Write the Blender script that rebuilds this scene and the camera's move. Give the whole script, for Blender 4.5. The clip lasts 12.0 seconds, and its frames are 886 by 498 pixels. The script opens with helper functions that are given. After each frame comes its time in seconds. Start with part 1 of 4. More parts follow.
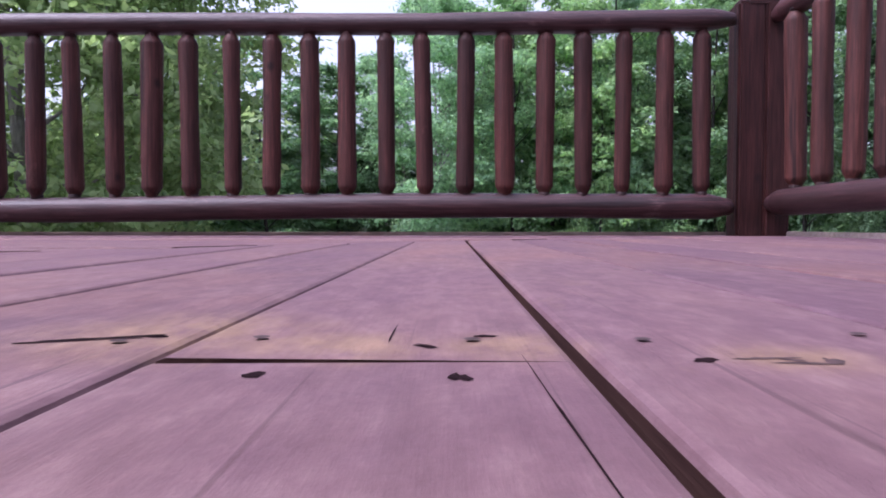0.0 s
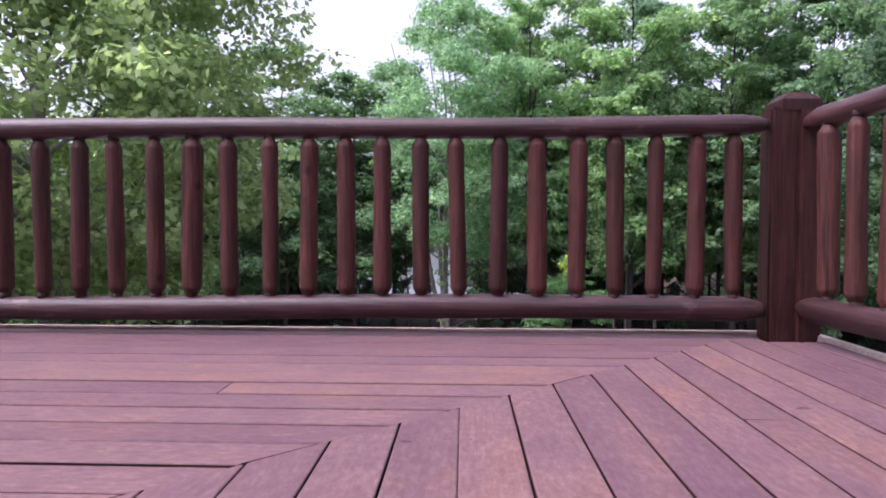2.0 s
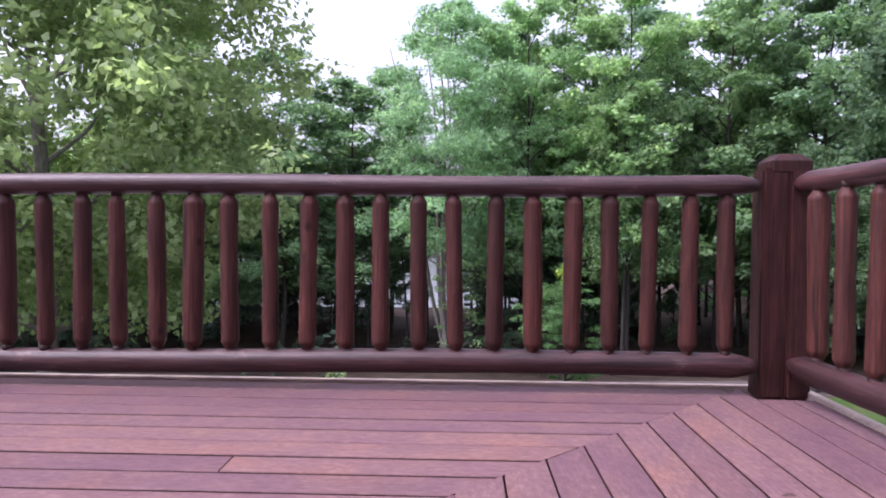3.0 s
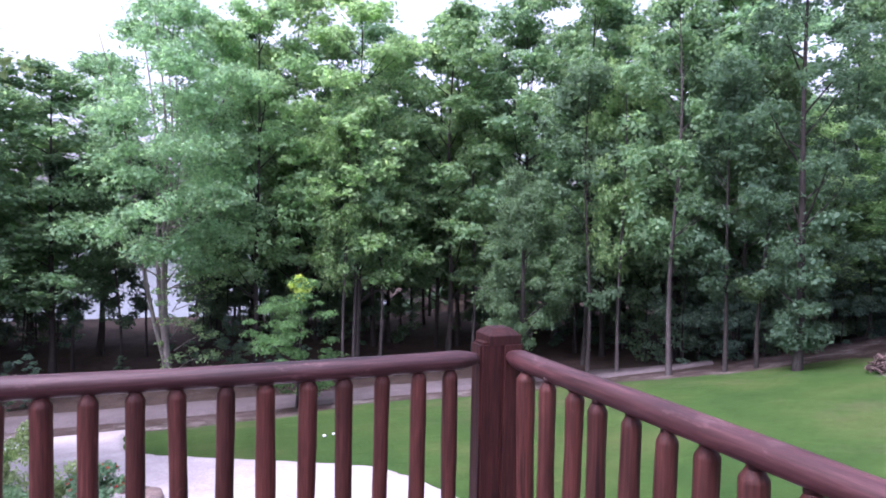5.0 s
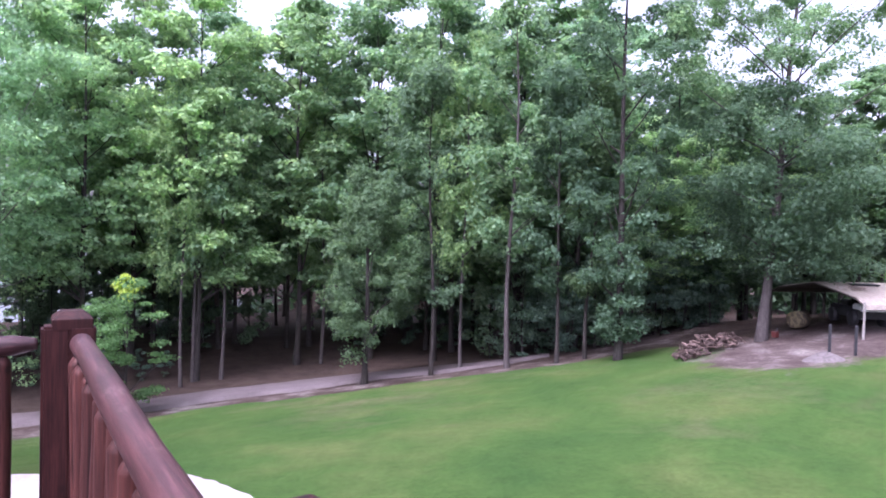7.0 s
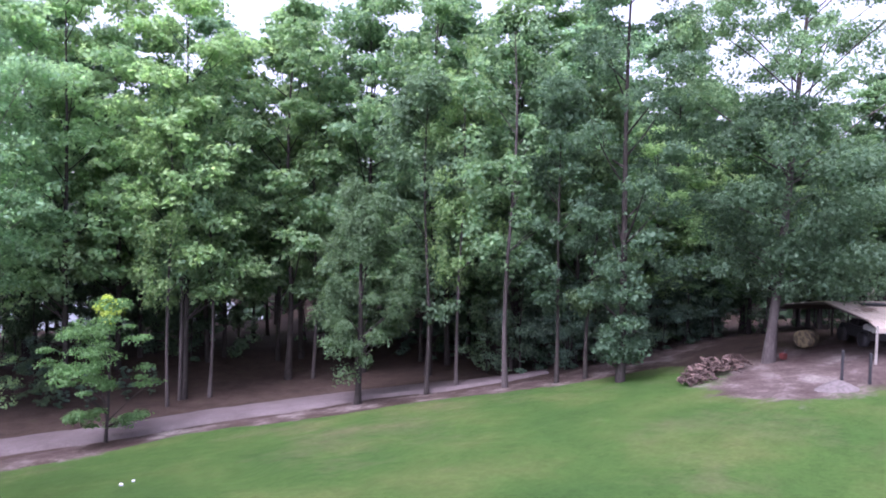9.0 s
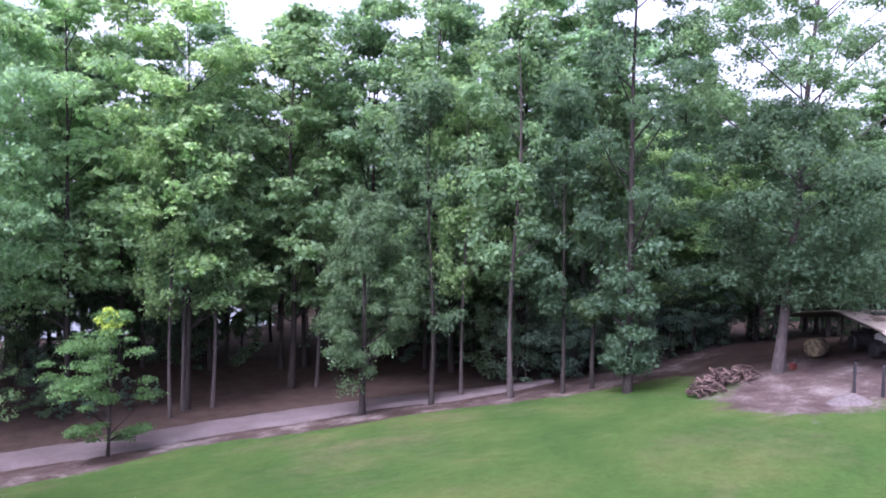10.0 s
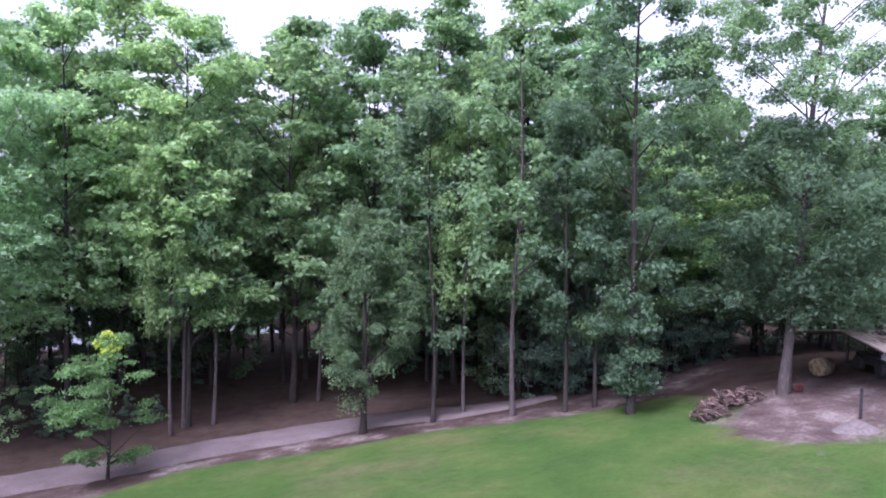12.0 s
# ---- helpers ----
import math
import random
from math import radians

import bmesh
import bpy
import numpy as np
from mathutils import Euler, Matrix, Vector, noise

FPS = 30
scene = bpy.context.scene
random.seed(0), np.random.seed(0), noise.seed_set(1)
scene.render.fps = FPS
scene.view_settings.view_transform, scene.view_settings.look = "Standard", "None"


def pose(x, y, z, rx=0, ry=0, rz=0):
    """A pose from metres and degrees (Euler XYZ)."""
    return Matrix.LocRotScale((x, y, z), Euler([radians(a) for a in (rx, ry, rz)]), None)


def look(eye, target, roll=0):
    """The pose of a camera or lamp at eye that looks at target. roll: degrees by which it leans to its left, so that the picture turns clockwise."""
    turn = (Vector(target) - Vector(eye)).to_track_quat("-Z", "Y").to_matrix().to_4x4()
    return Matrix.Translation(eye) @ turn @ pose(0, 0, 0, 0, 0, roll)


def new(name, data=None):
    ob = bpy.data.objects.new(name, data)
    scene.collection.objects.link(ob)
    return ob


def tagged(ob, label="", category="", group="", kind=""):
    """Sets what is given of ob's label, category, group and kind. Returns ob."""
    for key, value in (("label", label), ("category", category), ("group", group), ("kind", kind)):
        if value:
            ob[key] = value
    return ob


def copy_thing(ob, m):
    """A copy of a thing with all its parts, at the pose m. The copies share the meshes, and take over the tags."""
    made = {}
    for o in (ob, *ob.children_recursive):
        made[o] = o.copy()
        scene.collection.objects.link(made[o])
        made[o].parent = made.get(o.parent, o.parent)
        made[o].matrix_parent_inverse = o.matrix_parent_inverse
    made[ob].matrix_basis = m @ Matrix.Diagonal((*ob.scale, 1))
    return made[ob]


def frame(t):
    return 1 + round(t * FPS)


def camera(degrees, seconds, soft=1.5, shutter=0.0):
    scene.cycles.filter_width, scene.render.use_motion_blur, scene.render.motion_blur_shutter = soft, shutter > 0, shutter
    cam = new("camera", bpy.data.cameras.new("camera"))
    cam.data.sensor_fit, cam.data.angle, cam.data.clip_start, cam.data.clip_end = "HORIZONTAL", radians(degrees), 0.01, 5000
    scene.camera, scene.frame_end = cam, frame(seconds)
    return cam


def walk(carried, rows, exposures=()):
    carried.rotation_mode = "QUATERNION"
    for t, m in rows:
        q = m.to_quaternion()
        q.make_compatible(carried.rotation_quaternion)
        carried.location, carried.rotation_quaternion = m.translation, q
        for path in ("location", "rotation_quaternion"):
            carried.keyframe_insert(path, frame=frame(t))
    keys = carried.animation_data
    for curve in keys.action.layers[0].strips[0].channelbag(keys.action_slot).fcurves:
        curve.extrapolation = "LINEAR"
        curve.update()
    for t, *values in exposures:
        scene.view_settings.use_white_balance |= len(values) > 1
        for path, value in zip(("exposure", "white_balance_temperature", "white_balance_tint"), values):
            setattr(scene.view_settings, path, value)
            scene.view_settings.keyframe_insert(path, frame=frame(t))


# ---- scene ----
cam = camera(67.0, 12.0, soft=1.85)
PATH = [
    (0, (-1.048, -2.918, 0.043), (-1.072, -0.919, -0.027), -0.0),
    (0.5, (-1.07, -2.89, 0.045), (-1.086, -0.89, -0.01), 0.0),
    (1, (-1.037, -2.909, 0.222), (-1.098, -0.91, 0.189), 0.2),
    (1.5, (-1.102, -2.94, 0.393), (-1.158, -0.942, 0.329), -0.0),
    (2, (-1.134, -2.953, 0.485), (-1.199, -0.955, 0.415), 0.2),
    (2.5, (-1.13, -2.972, 0.581), (-1.2, -0.974, 0.51), 0.3),
    (2.7, (-1.132, -2.98, 0.629), (-1.198, -0.982, 0.565), 0.4),
    (4.3, (-1.09, -3.042, 1.288), (-0.842, -1.059, 1.214), 1.1),
    (4.5, (-1.049, -2.969, 1.363), (-0.646, -1.011, 1.292), 1.0),
    (5, (-1.141, -2.929, 1.56), (-0.426, -1.062, 1.49), 1.2),
    (5.5, (-1.286, -2.896, 1.592), (-0.342, -1.134, 1.528), 1.5),
    (6, (-1.044, -3.094, 1.546), (-0.009, -1.384, 1.482), 1.9),
    (6.5, (-0.454, -3.604, 1.516), (0.597, -1.903, 1.455), 1.7),
    (7, (0.127, -3.533, 1.498), (1.18, -1.834, 1.437), 1.6),
    (7.2, (0.33, -3.5, 1.52), (1.376, -1.797, 1.45), 1.3),
    (9, (0.651, -2.489, 2.526), (1.719, -0.8, 2.445), 1.5),
    (9.5, (0.755, -2.239, 2.69), (1.817, -0.546, 2.612), 1.3),
    (10, (0.772, -2.147, 2.925), (1.833, -0.454, 2.844), 1.2),
    (10.5, (0.81, -2.126, 3.255), (1.869, -0.432, 3.169), 1.1),
    (11, (0.907, -2.093, 3.622), (1.962, -0.397, 3.528), 1.1),
    (11.5, (0.952, -1.971, 3.859), (2.008, -0.275, 3.766), 1.0),
    (12, (1.031, -1.919, 3.979), (2.083, -0.221, 3.882), 0.9),
]
walk(cam, [(t, look(eye, target, roll)) for t, eye, target, roll in PATH], exposures=[(0.0, 1.35, 5470, 33), (0.6, 1.37, 5490, 33), (1.2, 1.4, 5740, 33), (2.5, 1.5, 5830, 32.5), (5.0, 1.83, 5530, 40), (7.0, 2.05, 5550, 40), (9.5, 1.92, 5560, 41), (11.0, 1.92, 5560, 41), (12.0, 1.79, 5560, 42)])

# ---- light: bright overcast sky, low soft sun ----
world = bpy.data.worlds.new("sky")
scene.world = world
world.use_nodes = True
wn = world.node_tree.nodes
sky = wn.new("ShaderNodeTexSky")
sky.sky_type, sky.sun_disc = "NISHITA", False
sky.sun_elevation, sky.sun_rotation = radians(60), radians(246)
sky.air_density, sky.dust_density, sky.ozone_density = 1.0, 6.0, 1.0
soft_sky = wn.new("ShaderNodeHueSaturation")
soft_sky.inputs["Saturation"].default_value = 0.35
world.node_tree.links.new(sky.outputs[0], soft_sky.inputs["Color"])
world.node_tree.links.new(soft_sky.outputs[0], wn["Background"].inputs["Color"])
wn["Background"].inputs["Strength"].default_value = 0.15
sun = new("sun", bpy.data.lights.new("sun", "SUN"))
sun.data.energy, sun.data.angle, sun.data.color = 0.9, radians(25), (1.0, 0.95, 0.88)
sun.matrix_world = look((-22, -10, 42), (0, 0, 0))

# ---- materials ----


class Mat:
    """A node material being put together."""

    def __init__(self, name, rough=0.7, metal=0.0, spec=0.3):
        self.m = bpy.data.materials.new(name)
        self.m.use_nodes = True
        self.t = self.m.node_tree
        self.b = self.t.nodes["Principled BSDF"]
        self.b.inputs["Roughness"].default_value = rough
        self.b.inputs["Metallic"].default_value = metal
        self.b.inputs["Specular IOR Level"].default_value = spec

    def n(self, kind, **v):
        node = self.t.nodes.new("ShaderNode" + kind)
        for k, x in v.items():
            node.inputs[k.replace("_", " ")].default_value = x
        return node

    def link(self, a, b):
        self.t.links.new(a, b)

    def coord(self, scale=(1, 1, 1), space="Object", shift=True):
        c = self.n("TexCoord")
        mp = self.n("Mapping", Scale=scale)
        self.link(c.outputs[space], mp.inputs["Vector"])
        if shift:
            info, mul = self.n("ObjectInfo"), self.n("Math")
            mul.operation = "MULTIPLY"
            mul.inputs[1].default_value = 40.0
            self.link(info.outputs["Random"], mul.inputs[0])
            comb = self.n("CombineXYZ")
            self.link(mul.outputs[0], comb.inputs["X"])
            self.link(mul.outputs[0], comb.inputs["Y"])
            self.link(comb.outputs[0], mp.inputs["Location"])
        return mp.outputs["Vector"]

    def noise(self, vec, scale, detail=4.0, rough=0.55):
        x = self.n("TexNoise", Scale=scale, Detail=detail, Roughness=rough)
        self.link(vec, x.inputs["Vector"])
        return x.outputs["Fac"]

    def ramp(self, fac, *stops):
        r = self.n("ValToRGB")
        el = r.color_ramp.elements
        while len(el) < len(stops):
            el.new(0.5)
        for e, (p, c) in zip(el, stops):
            e.position, e.color = p, (*c, 1) if len(c) == 3 else c
        self.link(fac, r.inputs["Fac"])
        return r.outputs["Color"]

    def mix(self, fac, a, b, mode="MIX"):
        x = self.n("Mix")
        x.data_type, x.blend_type = "RGBA", mode
        for sock, val in ((x.inputs[0], fac), (x.inputs[6], a), (x.inputs[7], b)):
            if hasattr(val, "is_output"):
                self.link(val, sock)
            elif isinstance(val, tuple):
                sock.default_value = (*val, 1)
            else:
                sock.default_value = val
        return x.outputs[2]

    def bump(self, height, strength=0.3, dist=0.01):
        x = self.n("Bump", Strength=strength, Distance=dist)
        self.link(height, x.inputs["Height"])
        self.link(x.outputs["Normal"], self.b.inputs["Normal"])

    def color(self, c):
        if isinstance(c, tuple):
            self.b.inputs["Base Color"].default_value = (*c, 1)
        else:
            self.link(c, self.b.inputs["Base Color"])
        return self.m


G = lambda v: (v, v, v)


def wood(name, dark, mid, light, axis, rough=0.6, worn=(0.4, 0.3, 0.25), worn_at=0.62, spec=0.3, grain=1.0):
    """Grained wood, its grain along the object's local axis (0 x, 1 y, 2 z)."""
    m = Mat(name, rough, 0, spec)
    s = [22.0 * grain] * 3
    s[axis] = 0.9
    v = m.coord(tuple(s))
    fine = m.noise(v, 3.0, 6, 0.65)
    s2 = [5.0] * 3
    s2[axis] = 0.6
    broad = m.noise(m.coord(tuple(s2)), 1.6, 4)
    c = m.ramp(fine, (0.25, dark), (0.5, mid), (0.8, light))
    info = m.n("ObjectInfo")
    c = m.mix(0.5, c, m.ramp(info.outputs["Random"], (0.0, G(0.72)), (1.0, G(1.18))), "MULTIPLY")
    c = m.mix(0.6, c, m.ramp(broad, (0.3, G(0.65)), (0.7, G(1.25))), "MULTIPLY")
    patch = m.noise(m.coord((1, 1, 1)), 3.2, 5, 0.7)
    c = m.mix(m.ramp(patch, (worn_at, G(0.0)), (worn_at + 0.16, G(0.75))), c, worn)
    cool = m.noise(m.coord((1, 1, 1)), 11.0, 6, 0.75)
    c = m.mix(0.55, c, m.ramp(cool, (0.32, (0.72, 0.66, 0.78)), (0.68, (1.28, 1.22, 1.16))), "MULTIPLY")
    m.bump(fine, 0.45, 0.004)
    return m.color(c)




def deck_wood():
    """Thin worn lilac-brown stain: mottled, faintly grained, rubbed to yellow bare wood in places."""
    m = Mat("deck_stain", 0.68, 0, 0.25)
    grain = m.noise(m.coord((2.0, 70, 70)), 3.0, 6, 0.7)
    mottle = m.noise(m.coord((1, 2.2, 2.2)), 26.0, 8, 0.72)
    blotch = m.noise(m.coord((1, 1.6, 1.6)), 6.0, 5, 0.6)
    speck = m.noise(m.coord((1, 1, 1)), 190.0, 4, 0.7)
    c = m.ramp(mottle, (0.3, (0.082, 0.043, 0.049)), (0.5, (0.114, 0.064, 0.069)), (0.7, (0.16, 0.1, 0.102)))
    c = m.mix(0.24, c, m.ramp(grain, (0.3, G(0.66)), (0.5, G(1.0)), (0.7, G(1.28))), "MULTIPLY")
    c = m.mix(0.7, c, m.ramp(blotch, (0.3, (0.8, 0.76, 0.86)), (0.7, (1.2, 1.2, 1.13))), "MULTIPLY")
    c = m.mix(0.22, c, m.ramp(speck, (0.3, G(0.75)), (0.7, G(1.25))), "MULTIPLY")
    lines = m.noise(m.coord((1.2, 130, 130)), 1.6, 3, 0.5)
    c = m.mix(m.ramp(lines, (0.64, G(0.0)), (0.70, G(0.55))), c, (0.045, 0.022, 0.024))
    info = m.n("ObjectInfo")
    c = m.mix(0.7, c, m.ramp(info.outputs["Random"], (0.0, (0.82, 0.76, 0.82)), (0.5, G(1.0)), (1.0, (1.22, 1.2, 1.08))), "MULTIPLY")
    warm = m.noise(m.coord((0.8, 1.4, 1.4)), 2.2, 6, 0.65)
    c = m.mix(0.75, c, m.ramp(warm, (0.36, (0.86, 0.8, 0.92)), (0.52, (1.0, 1.0, 0.97)), (0.66, (1.22, 1.1, 0.88))), "MULTIPLY")
    bare = m.noise(m.coord((1, 2.0, 2.0)), 3.4, 7, 0.72)
    bare = m.ramp(bare, (0.6, G(0.0)), (0.74, G(0.75)))
    pos = m.n("NewGeometry")
    rub = m.noise(m.coord((1, 1.5, 1.5)), 30.0, 7, 0.7)
    for spot, size in (((-1.158, -2.65, 0), 0.052), ((-1.083, -2.682, 0), 0.026), ((-1.028, -2.678, 0), 0.024), ((-0.935, -2.70, 0), 0.022)):
        far = m.n("VectorMath")
        far.operation = "DISTANCE"
        m.link(pos.outputs["Position"], far.inputs[0])
        far.inputs[1].default_value = spot
        near = m.n("MapRange")
        near.inputs["From Min"].default_value, near.inputs["From Max"].default_value = size * 1.5, size * 0.1
        m.link(far.outputs["Value"], near.inputs["Value"])
        both = m.n("Math")
        both.operation = "MULTIPLY"
        m.link(near.outputs[0], both.inputs[0])
        m.link(m.ramp(rub, (0.32, G(0.0)), (0.6, G(1.5))), both.inputs[1])
        bare = m.mix(1.0, bare, both.outputs[0], "ADD")
    c = m.mix(bare, c, m.ramp(mottle, (0.3, (0.105, 0.058, 0.04)), (0.7, (0.235, 0.15, 0.098))))
    both = m.mix(0.28, mottle, grain)
    m.bump(both, 0.5, 0.003)
    return m.color(c)


def log_wood(name, dark, mid, light, worn, worn_at, rough, spec):
    """Stained peeled log, its grain along local z, with knots, checks and rubbed patches."""
    m = Mat(name, rough, 0, spec)
    fine = m.noise(m.coord((34, 34, 1.6)), 2.6, 7, 0.7)
    c = m.ramp(fine, (0.3, dark), (0.5, mid), (0.72, light))
    info = m.n("ObjectInfo")
    c = m.mix(0.7, c, m.ramp(info.outputs["Random"], (0.0, G(0.62)), (0.5, G(1.0)), (1.0, (1.35, 1.25, 1.2))), "MULTIPLY")
    broad = m.noise(m.coord((6, 6, 1.5)), 1.7, 5, 0.6)
    c = m.mix(0.75, c, m.ramp(broad, (0.3, G(0.5)), (0.7, G(1.35))), "MULTIPLY")
    patch = m.noise(m.coord((2.2, 2.2, 1)), 4.0, 6, 0.72)
    c = m.mix(m.ramp(patch, (worn_at, G(0.0)), (worn_at + 0.14, G(0.7))), c, worn)
    check = m.noise(m.coord((16, 16, 0.55)), 1.5, 3, 0.5)
    c = m.mix(m.ramp(check, (0.64, G(0.0)), (0.68, G(0.8))), c, (0.008, 0.003, 0.003))
    knots = m.n("TexVoronoi", Scale=5.5)
    m.link(m.coord((1, 1, 0.75)), knots.inputs["Vector"])
    c = m.mix(m.ramp(knots.outputs["Distance"], (0.05, G(0.9)), (0.12, G(0.0))), c, (0.012, 0.004, 0.004))
    m.bump(m.mix(0.5, fine, check), 0.7, 0.006)
    return m.color(c)


deck_mat = deck_wood()
log_mat = log_wood("log_stain", (0.02, 0.007, 0.006), (0.048, 0.0155, 0.0125), (0.088, 0.031, 0.024), (0.135, 0.058, 0.046), 0.62, 0.6, 0.22)
post_mat = log_wood("post_stain", (0.013, 0.0042, 0.004), (0.032, 0.0098, 0.0085), (0.062, 0.02, 0.017), (0.1, 0.04, 0.034), 0.64, 0.6, 0.2)
rail_mat = log_wood("rail_stain", (0.016, 0.0058, 0.0064), (0.039, 0.0142, 0.0152), (0.082, 0.036, 0.037), (0.16, 0.095, 0.093), 0.6, 0.48, 0.4)
tenon_mat = wood("tenon_dark", (0.01, 0.004, 0.004), (0.02, 0.007, 0.006), (0.035, 0.013, 0.011), 2, 0.7)
# darker brown for the sides, undersides and ends of the deck boards
dark_edge_mat = wood("dark_edge", (0.018, 0.009, 0.008), (0.034, 0.018, 0.015), (0.06, 0.034, 0.027), 0, 1.0, spec=0.03)
edge_mat = wood("bare_edge", (0.30, 0.24, 0.2), (0.42, 0.35, 0.3), (0.52, 0.45, 0.4), 0, 0.75)
wall_mat = wood("wall_logs", (0.10, 0.04, 0.025), (0.18, 0.075, 0.045), (0.26, 0.12, 0.07), 0, 0.6)


def bark(name, dark, light):
    m = Mat(name, 0.9, 0, 0.1)
    f = m.noise(m.coord((7, 7, 1.2)), 2.5, 6, 0.7)
    c = m.mix(0.5, m.ramp(f, (0.3, dark), (0.7, light)), m.ramp(m.noise(m.coord(), 0.8), (0.3, G(0.6)), (0.7, G(1.3))), "MULTIPLY")
    m.bump(f, 0.6, 0.03)
    return m.color(c)


bark_mat = bark("bark", (0.02, 0.018, 0.017), (0.062, 0.055, 0.05))
grey_bark_mat = bark("grey_bark", (0.04, 0.035, 0.034), (0.105, 0.092, 0.088))
pale_bark_mat = bark("pale_bark", (0.12, 0.11, 0.1), (0.3, 0.28, 0.25))
firewood_bark_mat = bark("firewood_bark", (0.028, 0.02, 0.018), (0.085, 0.062, 0.054))


def leaves(name, dark, mid, light, tint=0.8):
    m = Mat(name, 0.65, 0, 0.12)
    geo, info = m.n("NewGeometry"), m.n("ObjectInfo")
    c = m.ramp(geo.outputs["Random Per Island"], (0.0, dark), (0.5, mid), (1.0, light))
    clump = m.noise(m.coord((1, 1, 1), shift=False), 0.45, 3)
    c = m.mix(0.65, c, m.ramp(clump, (0.3, G(0.7)), (0.7, G(1.27))), "MULTIPLY")
    c = m.mix(tint, c, m.ramp(info.outputs["Random"], (0.0, (0.85, 0.92, 1.0)), (0.5, (1, 1, 1)), (1.0, (1.15, 1.1, 0.85))), "MULTIPLY")
    m.color(c)
    tr, mx = m.n("BsdfTranslucent"), m.n("MixShader", Fac=0.58)
    m.link(m.mix(1.0, c, (1.25, 1.3, 0.85), "MULTIPLY"), tr.inputs["Color"])
    m.link(m.b.outputs[0], mx.inputs[1])
    m.link(tr.outputs[0], mx.inputs[2])
    m.link(mx.outputs[0], m.t.nodes["Material Output"].inputs["Surface"])
    return m.m


leaf_mat = leaves("leaf_green", (0.124, 0.221, 0.127), (0.182, 0.298, 0.173), (0.248, 0.377, 0.221))
leaf_bright_mat = leaves("leaf_bright", (0.187, 0.319, 0.189), (0.259, 0.414, 0.242), (0.344, 0.497, 0.304))
leaf_maple_mat = leaves("leaf_maple", (0.185, 0.265, 0.125), (0.265, 0.36, 0.175), (0.35, 0.45, 0.24), 0.0)
leaf_fresh_mat = leaves("leaf_fresh", (0.082, 0.168, 0.0714), (0.119, 0.228, 0.0966), (0.164, 0.288, 0.126), 0.0)
leaf_yellow_mat = leaves("leaf_yellow", (0.24, 0.34, 0.08), (0.33, 0.44, 0.1), (0.42, 0.52, 0.14))
# deep green leaves; on low foliage this dark tone also stands in for shade
leaf_deep_mat = leaves("leaf_deep", (0.072, 0.131, 0.0803), (0.106, 0.177, 0.11), (0.144, 0.223, 0.142))
# understory leaves darker than leaf_green: shade below the canopy put into the colour
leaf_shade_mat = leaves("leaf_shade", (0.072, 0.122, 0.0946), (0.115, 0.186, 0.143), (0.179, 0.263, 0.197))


def soil(name, stops, scale, fine, bump=0.4):
    m = Mat(name, 0.95, 0, 0.1)
    v = m.coord(shift=False)
    a, b = m.noise(v, scale, 5, 0.6), m.noise(v, fine, 5, 0.7)
    c = m.mix(0.7, m.ramp(a, *stops), m.ramp(b, (0.3, G(0.6)), (0.7, G(1.35))), "MULTIPLY")
    m.bump(b, bump, 0.03)
    return m.color(c)


gravel_mat = soil("gravel", ((0.3, (0.29, 0.262, 0.258)), (0.6, (0.39, 0.36, 0.353)), (0.8, (0.47, 0.44, 0.43))), 0.5, 14.0)
path_mat = soil("path_gravel", ((0.3, (0.075, 0.062, 0.062)), (0.6, (0.11, 0.094, 0.094)), (0.8, (0.146, 0.127, 0.125))), 0.5, 18.0)

gm = Mat("lawn_and_litter", 0.95, 0, 0.1)
gv = gm.coord(shift=False)
grass = gm.ramp(gm.noise(gv, 0.22, 5, 0.6), (0.25, (0.023, 0.058, 0.0132)), (0.5, (0.038, 0.077, 0.017)), (0.75, (0.075, 0.095, 0.03)))
grass = gm.mix(gm.ramp(gm.noise(gv, 0.13, 6, 0.7), (0.53, G(0.0)), (0.72, G(0.7))), grass, (0.1, 0.086, 0.05))
grass = gm.mix(0.5, grass, gm.ramp(gm.noise(gv, 1.7, 5, 0.7), (0.3, G(0.65)), (0.7, G(1.3))), "MULTIPLY")
grass = gm.mix(0.55, grass, gm.ramp(gm.noise(gv, 9.0, 6, 0.75), (0.3, G(0.55)), (0.7, G(1.4))), "MULTIPLY")
litter = gm.ramp(gm.noise(gv, 1.1, 6, 0.7), (0.3, (0.028, 0.021, 0.017)), (0.6, (0.055, 0.04, 0.032)), (0.8, (0.035, 0.048, 0.02)))
at = gm.n("Attribute")
at.attribute_name = "lawn"
edge = gm.n("Math")
edge.operation = "ADD"
wob = gm.n("Math")
wob.operation = "MULTIPLY_ADD"
gm.link(gm.noise(gv, 0.8, 6, 0.7), wob.inputs[0])
wob.inputs[1].default_value, wob.inputs[2].default_value = 0.7, -0.35
gm.link(at.outputs["Fac"], edge.inputs[0])
gm.link(wob.outputs[0], edge.inputs[1])
cover = gm.mix(gm.ramp(edge.outputs[0], (0.38, G(0.0)), (0.62, G(1.0))), litter, grass)
dat = gm.n("Attribute")
dat.attribute_name = "dirt"
dedge = gm.n("Math")
dedge.operation = "ADD"
dwob = gm.n("Math")
dwob.operation = "MULTIPLY_ADD"
gm.link(gm.noise(gv, 0.6, 7, 0.75), dwob.inputs[0])
dwob.inputs[1].default_value, dwob.inputs[2].default_value = 2.0, -1.0
gm.link(dat.outputs["Fac"], dedge.inputs[0])
gm.link(dwob.outputs[0], dedge.inputs[1])
